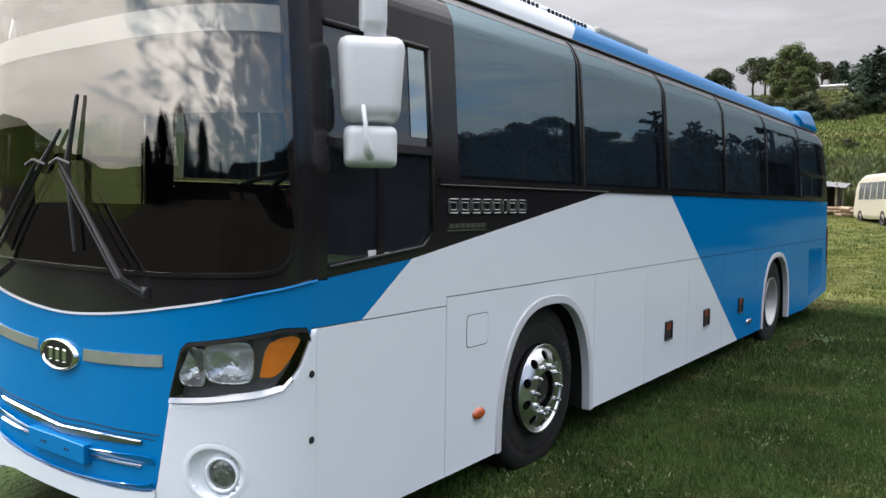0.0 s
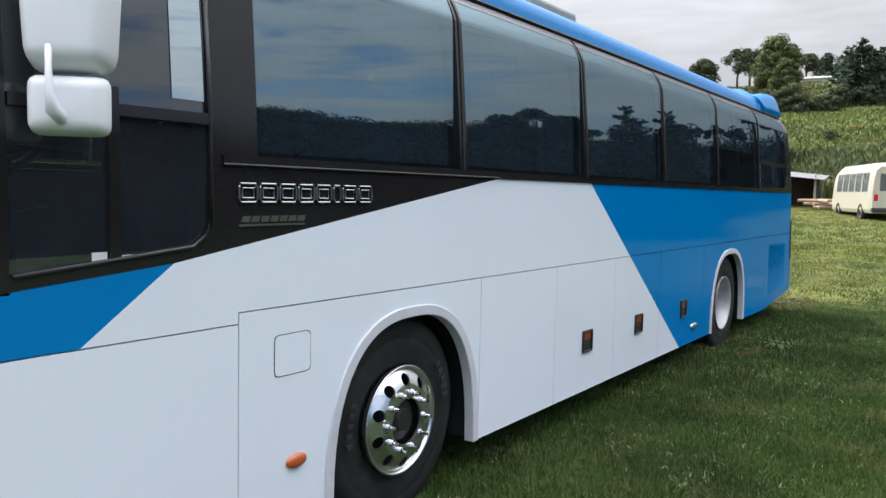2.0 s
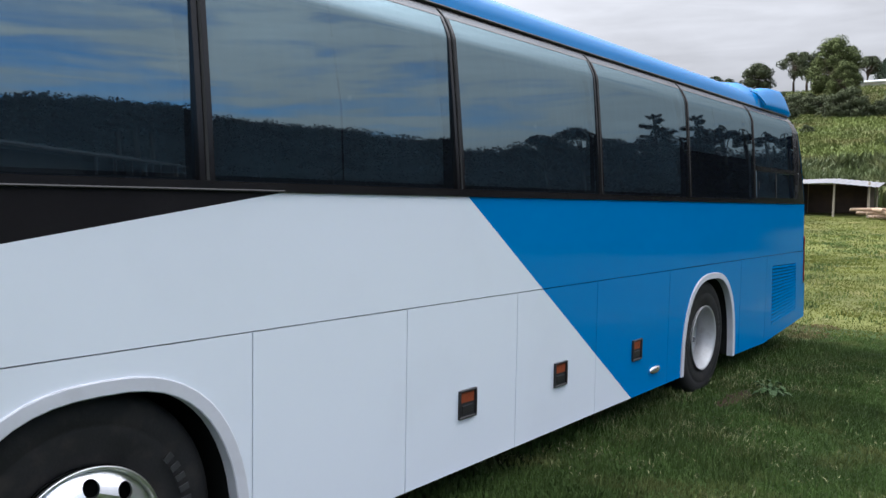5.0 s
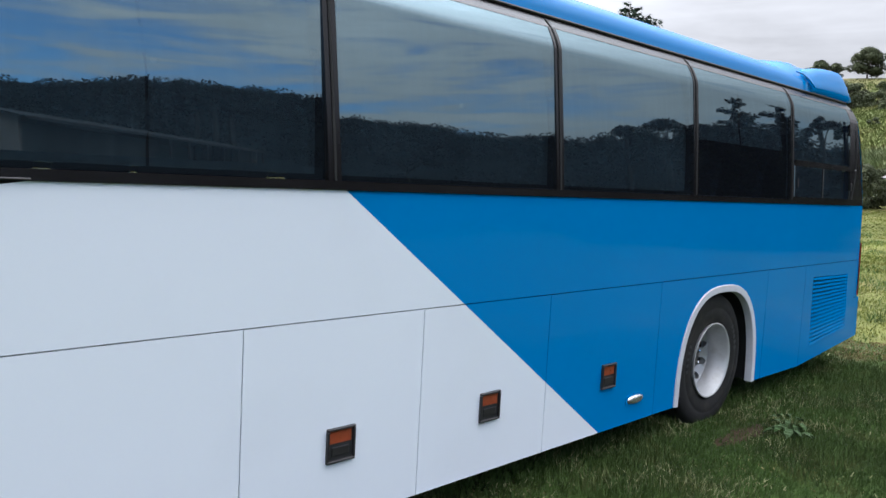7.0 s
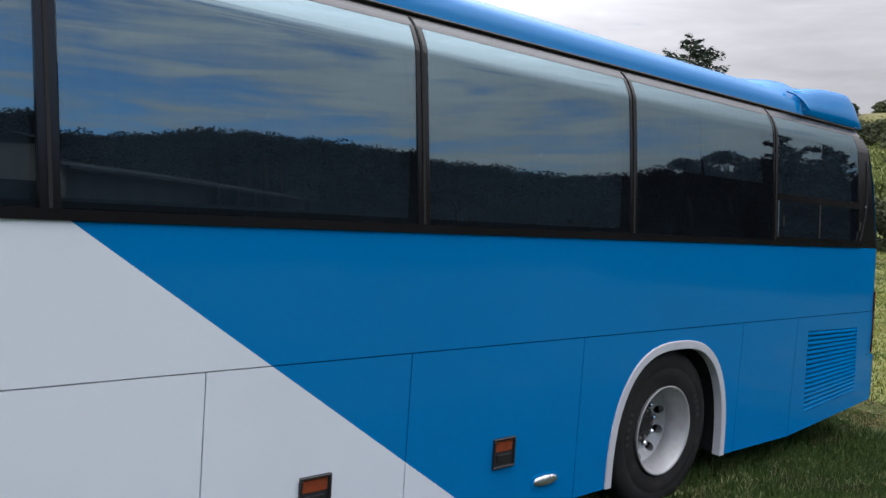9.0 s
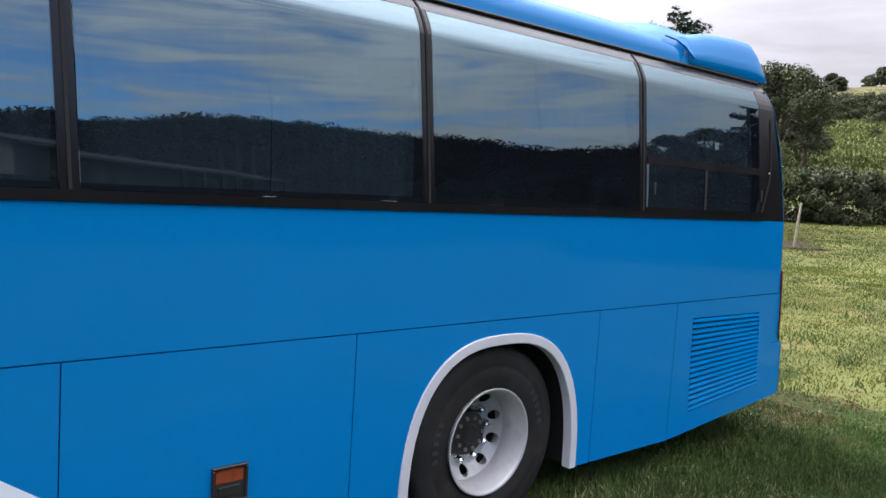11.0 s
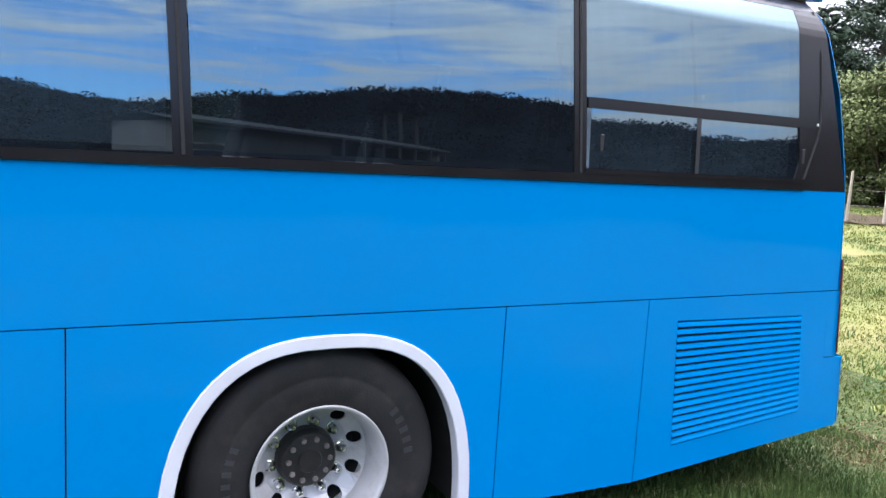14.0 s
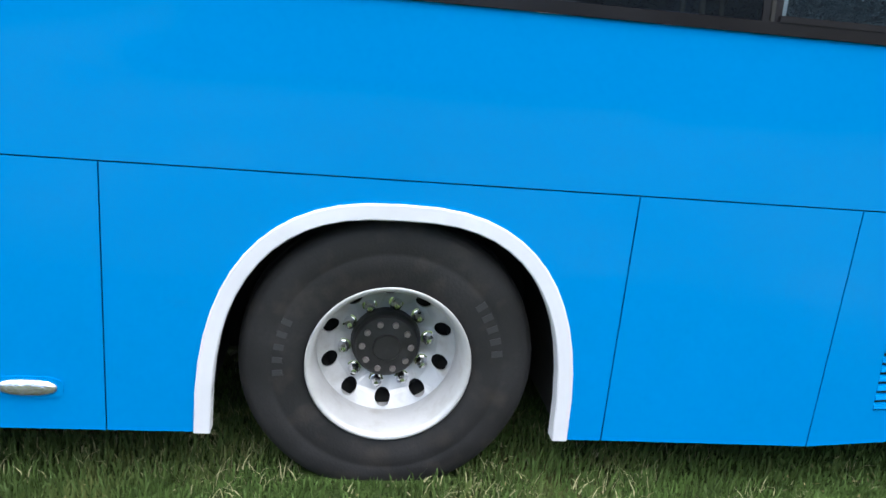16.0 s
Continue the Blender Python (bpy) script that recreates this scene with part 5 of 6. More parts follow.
for p in me.polygons:
    p.use_smooth = True
    c = p.center + Vector((noise.noise((p.center.x * 0.35, p.center.y * 0.35, 7)), noise.noise((p.center.x * 0.35, p.center.y * 0.35, 8)), 0)) * 2.2
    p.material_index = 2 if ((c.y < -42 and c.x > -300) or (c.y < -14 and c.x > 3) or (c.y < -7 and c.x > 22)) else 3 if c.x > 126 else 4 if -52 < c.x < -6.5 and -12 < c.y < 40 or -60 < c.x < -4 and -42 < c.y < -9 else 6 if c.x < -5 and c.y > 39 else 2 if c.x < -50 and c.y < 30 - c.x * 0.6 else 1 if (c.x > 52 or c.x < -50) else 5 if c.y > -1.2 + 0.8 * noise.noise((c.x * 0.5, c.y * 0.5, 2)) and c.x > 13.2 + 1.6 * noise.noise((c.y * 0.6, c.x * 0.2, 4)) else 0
tagged(new("ground", me), "uneven green meadow with dry patches rising to a hill", "ground", kind="structure")


def blades(name, spots, material, height, width, label, lean=0.5, category="grass"):
    """Single bent blades, two faces each."""
    rng = np.random.default_rng(len(spots))
    n = len(spots)
    p = np.array(spots)
    a = rng.uniform(0, 2 * math.pi, n)
    h = height * rng.uniform(0.45, 1.25, n)
    w = width * rng.uniform(0.6, 1.3, n)
    tilt = rng.uniform(0.1, 1.0, n) * lean * h
    d = rng.uniform(0, 2 * math.pi, n)
    side_v = np.stack([np.cos(a) * w / 2, np.sin(a) * w / 2, 0 * a], 1)
    bend = np.stack([np.cos(d) * tilt, np.sin(d) * tilt, 0 * d], 1)
    up_v = np.stack([0 * h, 0 * h, h], 1)
    v = np.empty((n * 5, 3))
    v[0::5], v[1::5] = p - side_v, p + side_v
    v[2::5], v[3::5] = p + up_v * 0.6 + bend * 0.35 + side_v * 0.7, p + up_v * 0.6 + bend * 0.35 - side_v * 0.7
    v[4::5] = p + up_v * 0.95 + bend
    i = np.arange(n) * 5
    quads = np.stack([i, i + 1, i + 2, i + 3], 1).tolist()
    tris = np.stack([i + 3, i + 2, i + 4], 1).tolist()
    me = bpy.data.meshes.new(name)
    me.from_pydata(v.tolist(), [], quads + tris)
    me.materials.append(material)
    return tagged(new(name, me), label, category, kind="stuff")


rng = np.random.default_rng(4)


def scatter(n, x0, x1, y0, y1, keep=lambda x, y: True):
    out = []
    for x, y in rng.uniform((x0, y0), (x1, y1), (n, 2)):
        if keep(x, y):
            out.append((x, y, ground_z(x, y) - 0.004))
    return out


def clear_of_wheels(x, y):
    if ((x - 8.25) / 0.62) ** 2 + ((y + 0.30) / 0.20) ** 2 < 0.6 + 0.8 * noise.noise((x * 5, y * 5, 1)) or ((x - 12.6) / 1.0) ** 2 + ((y - 0.1) / 0.55) ** 2 < 0.5 + 0.9 * noise.noise((x * 3, y * 3, 6)):
        if rng.uniform() < 0.6:
            return False
    return not any(abs(x - wx) < 0.30 and 0.04 < y < 0.36 for wx in (WHEEL_F, WHEEL_R)) and y < 2.2


def tufty(x, y, thin=0.0):
    return noise.noise((x * 1.7, y * 1.7, 0)) + 0.5 * noise.noise((x * 5, y * 5, 2)) > rng.uniform(-0.9, 0.5) - thin


def curls(x, y):
    """Where withered blades gather."""
    return noise.noise((x * 1.1, y * 1.1, 7)) + 0.7 * noise.noise((x * 5.5, y * 5.5, 8)) > 0.16


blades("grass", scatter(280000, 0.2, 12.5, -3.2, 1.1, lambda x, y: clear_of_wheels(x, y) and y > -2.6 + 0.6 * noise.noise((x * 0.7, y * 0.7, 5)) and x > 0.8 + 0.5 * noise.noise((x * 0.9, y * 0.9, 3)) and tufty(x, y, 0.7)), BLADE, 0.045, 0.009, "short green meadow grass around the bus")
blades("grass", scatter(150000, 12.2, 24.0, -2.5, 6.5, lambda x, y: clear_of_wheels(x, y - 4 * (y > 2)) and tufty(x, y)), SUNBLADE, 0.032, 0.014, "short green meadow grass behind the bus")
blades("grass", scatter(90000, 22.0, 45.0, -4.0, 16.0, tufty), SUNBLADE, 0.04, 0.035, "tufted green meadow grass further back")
blades("dry_grass", [(x, y, z + 0.02) for x, y, z in scatter(42000, 1.0, 20.0, -2.5, 3.0, lambda x, y: clear_of_wheels(x, y) and curls(x, y))], STRAW, 0.022, 0.008, "dry straw-coloured curled grass blades", 2.0)

blades("grass", scatter(30000, 6.0, 11.8, -1.1, 0.9, lambda x, y: clear_of_wheels(x, y) and noise.noise((x * 1.3, y * 1.3, 4)) + 0.4 * noise.noise((x * 6, y * 6, 2)) > 0.02), TUFT, 0.085, 0.007, "longer fresh green grass tufts below the bus", 0.6)
blades("dry_grass", scatter(5000, 6.5, 10.5, -0.9, 0.6, lambda x, y: clear_of_wheels(x, y) and noise.noise((x * 2.1, y * 2.1, 9)) > 0.0), STRAW, 0.06, 0.006, "dry straw-coloured grass blades by the wheel", 1.3)

specks = scatter(9000, 1.0, 16.0, -2.4, 0.2, lambda x, y: clear_of_wheels(x, y) and noise.noise((x * 1.1, y * 1.1, 12)) + 0.5 * noise.noise((x * 4, y * 4, 3)) > 0.12)
blades("withered_leaves", [(x, y, z + 0.022) for x, y, z in specks], SPECK, 0.010, 0.012, "small withered pale leaves lying in the grass", 2.2, "leaves")


# darker tussocks on the meadow behind the bus
tussocks = []
for cx, cy in rng.uniform((12.8, -1.5), (34.0, 13.0), (620, 2)):
    r = rng.uniform(0.10, 0.26)
    for _ in range(45):
        x, y = rng.normal(cx, r * 1.3), rng.normal(cy, r)
        tussocks.append((x, y, ground_z(x, y) - 0.004))
blades("grass", tussocks, BLADE, 0.085, 0.014, "low darker grass tussocks on the meadow", 0.9)


# bare earth worn through the turf, and a broad-leaved weed beside it
def bare_patch(cx, cy, rx, ry, seed):
    b = bmesh.new()
    mid = b.verts.new((cx, cy, ground_z(cx, cy) + 0.012))
    rows = []
    for k in range(40):
        a = 2 * math.pi * k / 40
        r = 1.0 + 0.35 * noise.noise((math.cos(a) * 1.6, math.sin(a) * 1.6, seed)) + 0.12 * noise.noise((math.cos(a) * 6, math.sin(a) * 6, seed))
        rows.append([b.verts.new((cx + rx * r * f * math.cos(a), cy + ry * r * f * math.sin(a), ground_z(cx + rx * r * f * math.cos(a), cy + ry * r * f * math.sin(a)) + h)) for f, h in ((0.5, 0.014), (0.85, 0.010), (1.0, -0.004))])
    for p, q in zip(rows, rows[1:] + rows[:1]):
        b.faces.new((mid, p[0], q[0]))
        for j in range(2):
            b.faces.new((p[j], p[j + 1], q[j + 1], q[j]))
    bmesh.ops.recalc_face_normals(b, faces=b.faces)
    tagged(part("bare_soil", b, SOIL, None, smooth=True), "bare brown soil showing through the grass", "soil", kind="structure")


bare_patch(8.25, -0.30, 0.42, 0.09, 3)
blades("dry_grass", scatter(9000, 11.9, 13.6, -0.6, 0.9, lambda x, y: ((x - 12.7) / 0.75) ** 2 + ((y - 0.15) / 0.5) ** 2 < 0.7 + 1.1 * noise.noise((x * 3, y * 3, 6))), WITHERED, 0.026, 0.010, "brown withered grass on a worn patch behind the bus", 1.6)


def weed(x, y, seed, n=14, size=0.085):
    rng = np.random.default_rng(seed)
    root = thing("weed", "low broad-leaved green weed growing in the grass", "weed", (x, y, ground_z(x, y)))
    for k in range(n):
        a, reach, lift = 2.4 * k + rng.uniform(-0.3, 0.3), rng.uniform(0.03, 0.13), rng.uniform(0.02, 0.09)
        d, s = Vector((math.cos(a), math.sin(a), 0)), Vector((-math.sin(a), math.cos(a), 0))
        base, length, w = Vector((x, y, ground_z(x, y) + 0.01)), size * rng.uniform(0.7, 1.2), size * rng.uniform(0.25, 0.4)
        c = base + d * reach + Vector((0, 0, lift))
        b = bmesh.new()
        stem = b.verts.new(base), b.verts.new(base + s * 0.004)
        mid = [b.verts.new(c + d * length * u + s * w * e + Vector((0, 0, 0.012 * abs(e) - 0.03 * u * u))) for u, e in ((0.0, 0.15), (0.3, 1.0), (0.65, 0.8), (1.0, 0.0), (0.65, -0.8), (0.3, -1.0), (0.0, -0.15))]
        b.faces.new(mid)
        b.faces.new((stem[0], stem[1], mid[0], mid[6]))
        b.normal_update()
        bmesh.ops.solidify(b, geom=b.faces[:], thickness=0.0015)
        part("leaf", b, WEED, root)


weed(8.50, -0.56, 1)
weed(8.72, -0.50, 2, 10, 0.07)


# ---- trees ----
def leaf_cloud(verts, faces, norms, centre, radius, n, size, rng, flat=0.75):
    for _ in range(n):
        d = Vector(rng.normal(size=3)).normalized()
        p = centre + Vector((d.x, d.y, d.z * flat)) * radius * rng.uniform(0.45, 1.0) ** 0.5
        face = (d + 0.6 * Vector(rng.normal(size=3))).normalized()
        a = face.cross(Vector(rng.normal(size=3))).normalized()
        b = face.cross(a)
        s = size * rng.uniform(0.6, 1.3)
        k = len(verts)
        if a.cross(b).dot(d) > 0:
            b = -b
        verts.extend([p - a * s * 0.5, p + b * s * 0.35, p + a * s * 0.5, p - b * s * 0.35])
        norms.extend([(d + 0.35 * Vector(rng.normal(size=3))).normalized()] * 4)
        faces.append((k, k + 1, k + 2, k + 3))


def raw_part(name, verts, faces, material, parent, norms=None):
    """Leaves as one mesh, shaded by the rounding of their clumps."""
    me = bpy.data.meshes.new(name)
    me.from_pydata([tuple(v) for v in verts], [], faces)
    if norms is not None:
        me.polygons.foreach_set("use_smooth", [True] * len(faces))
        me.normals_split_custom_set_from_vertices([tuple(v) for v in norms])
    me.materials.append(material)
    ob = new(name, me)
    ob.parent = parent
    return ob


def broad_tree(label, h, spread, seed, leaf=LEAF, stem=0.35, clumps=26, per=110, size=0.42, umbrella=False, name="tree", bark=BARK):
    rng = np.random.default_rng(seed)
    root = thing(name, label, "tree")
    bm = tube([(0, 0, -0.6), (0.05 * h * rng.normal() * 0.3, 0.1, h * stem * 0.6), (0.02 * h * rng.normal(), 0.02 * h * rng.normal(), h * stem), (0, 0, h * 0.8)], [0.035 * h, 0.026 * h, 0.02 * h, 0.005 * h], 8)
    verts, faces, norms = [], [], []
    for k in range(clumps):
        a = rng.uniform(0, 2 * math.pi)
        r = spread * math.sqrt(rng.uniform(0.02, 1))
        if umbrella:
            z = h * (0.94 - 0.22 * (r / spread) ** 2 + rng.uniform(-0.06, 0.03))
        else:
            t = rng.uniform(0, 1)
            z = h * (stem + (1 - stem) * t * 0.93)
            r *= math.sqrt(max(0.08, 1 - (2 * t - 0.75) ** 2 * 0.75))
        c = Vector((r * math.cos(a), r * math.sin(a), z))
        j = Vector((0, 0, h * stem * rng.uniform(0.7, 1.3)))
        tube([j, (j + c) / 2 + Vector((0, 0, 0.04 * h)), c], [0.011 * h, 0.007 * h, 0.003 * h], 5, bm)
        leaf_cloud(verts, faces, norms, c, spread * rng.uniform(0.24, 0.42), per, size, rng, 0.6 if umbrella else 0.8)
    part("trunk", bm, bark, root, smooth=True)
    raw_part("crown", verts, faces, leaf, root, norms)
    return root


def conifer(label, h, spread, seed, per=16, size=0.5, gaps=0.15, levels=22, leaf=NEEDLE, bark=BARK):
    rng = np.random.default_rng(seed)
    root = thing("conifer", label, "tree")
    bm = tube([(0, 0, -0.6), (0.0, 0.0, h * 0.5), (0.05, 0.0, h)], [0.022 * h, 0.014 * h, 0.002 * h], 8)
    verts, faces, norms = [], [], []
    for k in range(levels):
        t = k / levels
        z = h * (0.10 + 0.9 * t)
        for i in range(7 if t < 0.8 else 4):
            if rng.uniform() < gaps:
                continue
            a = rng.uniform(0, 2 * math.pi)
            length = spread * (1 - t) ** 0.8 * rng.uniform(0.55, 1.15) + 0.25
            d = Vector((math.cos(a), math.sin(a), 0.12 - 0.28 * (1 - t)))
            tip = Vector((0, 0, z)) + d * length + Vector((0, 0, 0.12 * length))
            tube([(0, 0, z), tuple(Vector((0, 0, z)) + d * length * 0.6), tuple(tip)], [0.006 * h * (1 - t) + 0.01, 0.02, 0.008], 4, bm)
            for _ in range(max(6, int(per * length / spread * 2.2))):
                u = rng.uniform(0.18, 1.05)
                p = Vector((0, 0, z)) + d * length * u + Vector((0, 0, 0.12 * length * u * u)) + Vector(rng.normal(size=3)) * 0.11 * length * (1.15 - u * 0.6)
                s = size * rng.uniform(0.5, 1.2)
                e = (d + Vector(rng.normal(size=3)) * 0.45 + Vector((0, 0, -0.15))).normalized()
                f = e.cross(Vector(rng.normal(size=3))).normalized()
                n = len(verts)
                out = (d * 0.8 + Vector((0, 0, 0.5)) + 0.3 * Vector(rng.normal(size=3))).normalized()
                if e.cross(f).dot(out) > 0:
                    f = -f
                verts.extend([p - e * s * 0.5, p + f * s * 0.18, p + e * s * 0.6, p - f * s * 0.18])
                norms.extend([out] * 4)
                faces.append((n, n + 1, n + 2, n + 3))
    part("trunk", bm, bark, root)
    raw_part("crown", verts, faces, leaf, root, norms)
    return root


def plant(model, x, y, h=1.0, turn=0.0, sink=0.0, z=None):
    return copy_thing(model, Matrix.Translation((x, y, (ground_z(x, y) if z is None else z) - sink)) @ Matrix.Rotation(turn, 4, "Z") @ Matrix.Diagonal((h, h, h, 1)))


def set_down(model, x, y, turn=0.0, sink=0.0):
    model.matrix_basis = Matrix.Translation((x, y, ground_z(x, y) - sink)) @ Matrix.Rotation(turn, 4, "Z")
    return model


def far_point(az, dist, eye=(2, -2.7)):
    """A place by its bearing from the middle of the walk's first half."""
    return eye[0] + dist * math.cos(radians(az)), eye[1] + dist * math.sin(radians(az))


oak = broad_tree("rounded dark green tree on the hill crest", 4.6, 2.9, 11, stem=0.2, clumps=44, per=190, size=0.30)
set_down(oak, *far_point(17.5, 150))
for az, d, k, t in ((19.4, 156, 0.55, 1.0), (20.3, 154, 0.62, 2.0), (21.0, 160, 0.5, 4), (22.6, 150, 0.50, 0.3), (23.1, 153, 0.58, 3.3), (25.0, 140, 1.0, 2.3), (9.0, 166, 0.9, 1.9), (11.9, 168, 0.8, 0.2)):
    plant(oak, *far_point(az, d), k, t)
tall = broad_tree("tall loose-crowned tree on the hill crest", 6.6, 2.6, 21, stem=0.38, clumps=26, per=150, size=0.30)
set_down(tall, *far_point(15.3, 150), 0.4)
for az, d, k, t in ((14.5, 152, 1.05, 1.0), (13.9, 156, 0.9, 2.2)):
    plant(tall, *far_point(az, d), k, t)
willow = broad_tree("large light green tree on the hillside", 9.4, 3.3, 31, leaf=LEAFLIGHT, stem=0.12, clumps=70, per=300, size=0.25)
set_down(willow, *far_point(13.0, 128), 0.2, 0.5)
plant(willow, *far_point(12.3, 122), 0.62, 1.4)
pine = broad_tree("flat-topped dark tree on the hill crest", 7.0, 2.8, 41, stem=0.5, clumps=24, per=150, size=0.30, umbrella=True)
set_down(pine, *far_point(11.0, 168), 0.7)
plant(pine, *far_point(10.4, 170), 0.8, 1.2)
spruce = conifer("dark conifer on the hill", 6.4, 3.4, 51, per=44, size=0.42, gaps=0.05, levels=24)
set_down(spruce, *far_point(9.75, 164))
for az, d, k in ((7.95, 112, 1.30), (6.6, 114, 1.1)):
    plant(spruce, *far_point(az, d), k, az)
big_fir = conifer("tall dark conifer with loose spreading branches", 16.5, 10.5, 61, per=150, size=0.62, gaps=0.30, levels=24)
set_down(big_fir, *far_point(33.3, 110, (4.2, -2.9)), 0.5)
near_fir = conifer("dark conifer beyond the hedge", 9.5, 3.8, 63, per=110, size=0.36, gaps=0.06, levels=28)
set_down(near_fir, *far_point(37.6, 50, (7.3, -2.97)), 0.5)
round_tree = broad_tree("rounded mid-green tree beyond the hedge", 8.5, 3.2, 71, stem=0.2, clumps=34, per=380, size=0.20)
set_down(round_tree, *far_point(27.2, 58, (6.4, -2.9)), 0.6)
plant(round_tree, *far_point(25.2, 66, (6.4, -2.9)), 0.8, 2.6)

# scrub on the hillside
bush = broad_tree("dark green bush on the hillside", 3.4, 2.6, 81, stem=0.08, clumps=26, per=230, size=0.22, name="bush")
set_down(bush, *far_point(12.0, 106), 0.3, 0.3)
r2 = random.Random(5)
for k in range(13):
    az = 7.2 + 0.82 * k + r2.uniform(-0.3, 0.3)
    plant(bush, *far_point(az, r2.uniform(104, 112)), r2.uniform(0.5, 0.8), r2.uniform(0, 6), 0.3)
for k in range(7):
    plant(bush, *far_point(r2.uniform(11.8, 16.5), r2.uniform(112, 130)), r2.uniform(0.5, 0.8), r2.uniform(0, 6), 0.3)
for k in range(12):
    plant(bush, *far_point(17.8 + 0.72 * k + r2.uniform(-0.25, 0.25), r2.uniform(106, 118)), r2.uniform(0.7, 1.0), r2.uniform(0, 6), 0.3)
for k in range(6):
    plant(bush, *far_point(r2.uniform(8, 26), r2.uniform(72, 95)), r2.uniform(0.2, 0.32), r2.uniform(0, 6), 0.2)
# edge of the far meadow
hedge_bush = broad_tree("leafy light green hedge bush behind the fence", 4.6, 2.1, 91, leaf=LEAFLIGHT, stem=0.05, clumps=50, per=480, size=0.095, name="hedge_bush")
set_down(hedge_bush, *far_point(30.0, 31, (6.4, -2.9)), 0.2, 0.2)
for az, d, k, t in ((32.0, 31, 1.05, 3.1), (35.0, 32, 1.0, 4.0), (30.8, 34, 1.1, 0.4)):
    plant(hedge_bush, *far_point(az, d, (6.4, -2.9)), k, t, 0.2)
dark_bush = broad_tree("dark shady bush at the meadow edge", 2.6, 1.7, 95, stem=0.05, clumps=30, per=260, size=0.13, name="bush")
set_down(dark_bush, *far_point(22.0, 40, (4.2, -2.9)), 0.2, 0.2)
for az, d, k, t in ((20.2, 42, 0.95, 1.0), (18.3, 44, 0.9, 2.0), (23.8, 41, 1.0, 3.0), (16.5, 47, 0.8, 4.2), (25.5, 40, 0.9, 0.6)):
    plant(dark_bush, *far_point(az, d, (4.2, -2.9)), k, t, 0.2)

# maize on the lower slope
spots = []
for _ in range(26000):
    az, d = r2.uniform(5, 17), r2.uniform(49, 66)
    x, y = far_point(az, d)
    if noise.noise((x * 0.15, y * 0.15, 9)) > -0.35 + (d - 60) * 0.015:
        spots.append((x, y, ground_z(x, y)))
blades("maize", spots, CORN, 1.2, 0.16, "tall green maize on the lower slope", 0.7, "maize")
spots = []
for _ in range(60000):
    az, d = r2.uniform(5, 32), r2.uniform(60, 148)
    x, y = far_point(az, d)
    spots.append((x, y, ground_z(x, y)))
blades("rough_grass", spots, SCRUB, 0.35, 0.14, "rough grass and weeds on the hillside", 1.0, "grass")

# ---- shed, timber, minibus, fence, far house ----
shed = thing("shed", "low dark board shed with a grey sheet roof on posts", "shed", (45.2, 7.0, 1.2))
zb = 1.15
for x0, x1, y0, y1 in ((46.9, 46.98, 5.6, 8.9), (45.0, 46.9, 8.82, 8.9), (45.6, 46.9, 5.6, 5.68)):
    part("board_wall", box(x0, x1, y0, y1, zb, zb + 1.75), WOOD, shed)
for i, (x, y) in enumerate(((44.3, 8.8), (44.3, 6.95), (44.4, 5.4), (46.9, 5.5), (46.9, 8.85))):
    part("post", tube([(x, y, zb - 0.1), (x, y, zb + 1.8)], 0.06, 8), POSTWOOD, shed)
b = bmesh.new()
n = 60
rows = []
for k in range(n + 1):
    y = 4.9 + 4.4 * k / n
    w = 0.013 * math.sin(k * 1.6)
    fall = -0.10 * max(0, (7.0 - y)) - 0.03 * max(0, y - 7.4)
    rows.append([b.verts.new((x, y, zb + z + w + fall)) for x, z in ((43.9, 1.72), (45.5, 1.98), (47.3, 1.84))])
for p, q in zip(rows, rows[1:]):
    for j in range(2):
        b.faces.new((p[j], q[j], q[j + 1], p[j + 1]))
part("sheet_roof", thicken(b, 0.02), TIN, shed, "grey corrugated sheet roof")
b = None
for i in range(9):
    x, y = 42.6 + 0.25 * (i % 3), 4.3 + 0.22 * (i // 3)
    turn, long_by = 0.9 * math.sin(i * 2.3), 0.55 + 0.3 * (i * 5 % 3)
    dx, dy, zl = long_by * math.sin(turn), long_by * math.cos(turn), 1.25 + 0.16 * (i // 3)
    log = part("timber_log", tube([(x - dx, y - dy, zl), (x, y, zl + 0.03), (x + dx, y + dy, zl + 0.02)], [0.08, 0.10, 0.07], 8), TIMBER)
    tagged(log, "pale sawn timber log lying by the shed", "log", "timber pile")

van = thing("minibus", "cream minibus parked on the meadow", "minibus", (39.0, 1.0, 0.95))


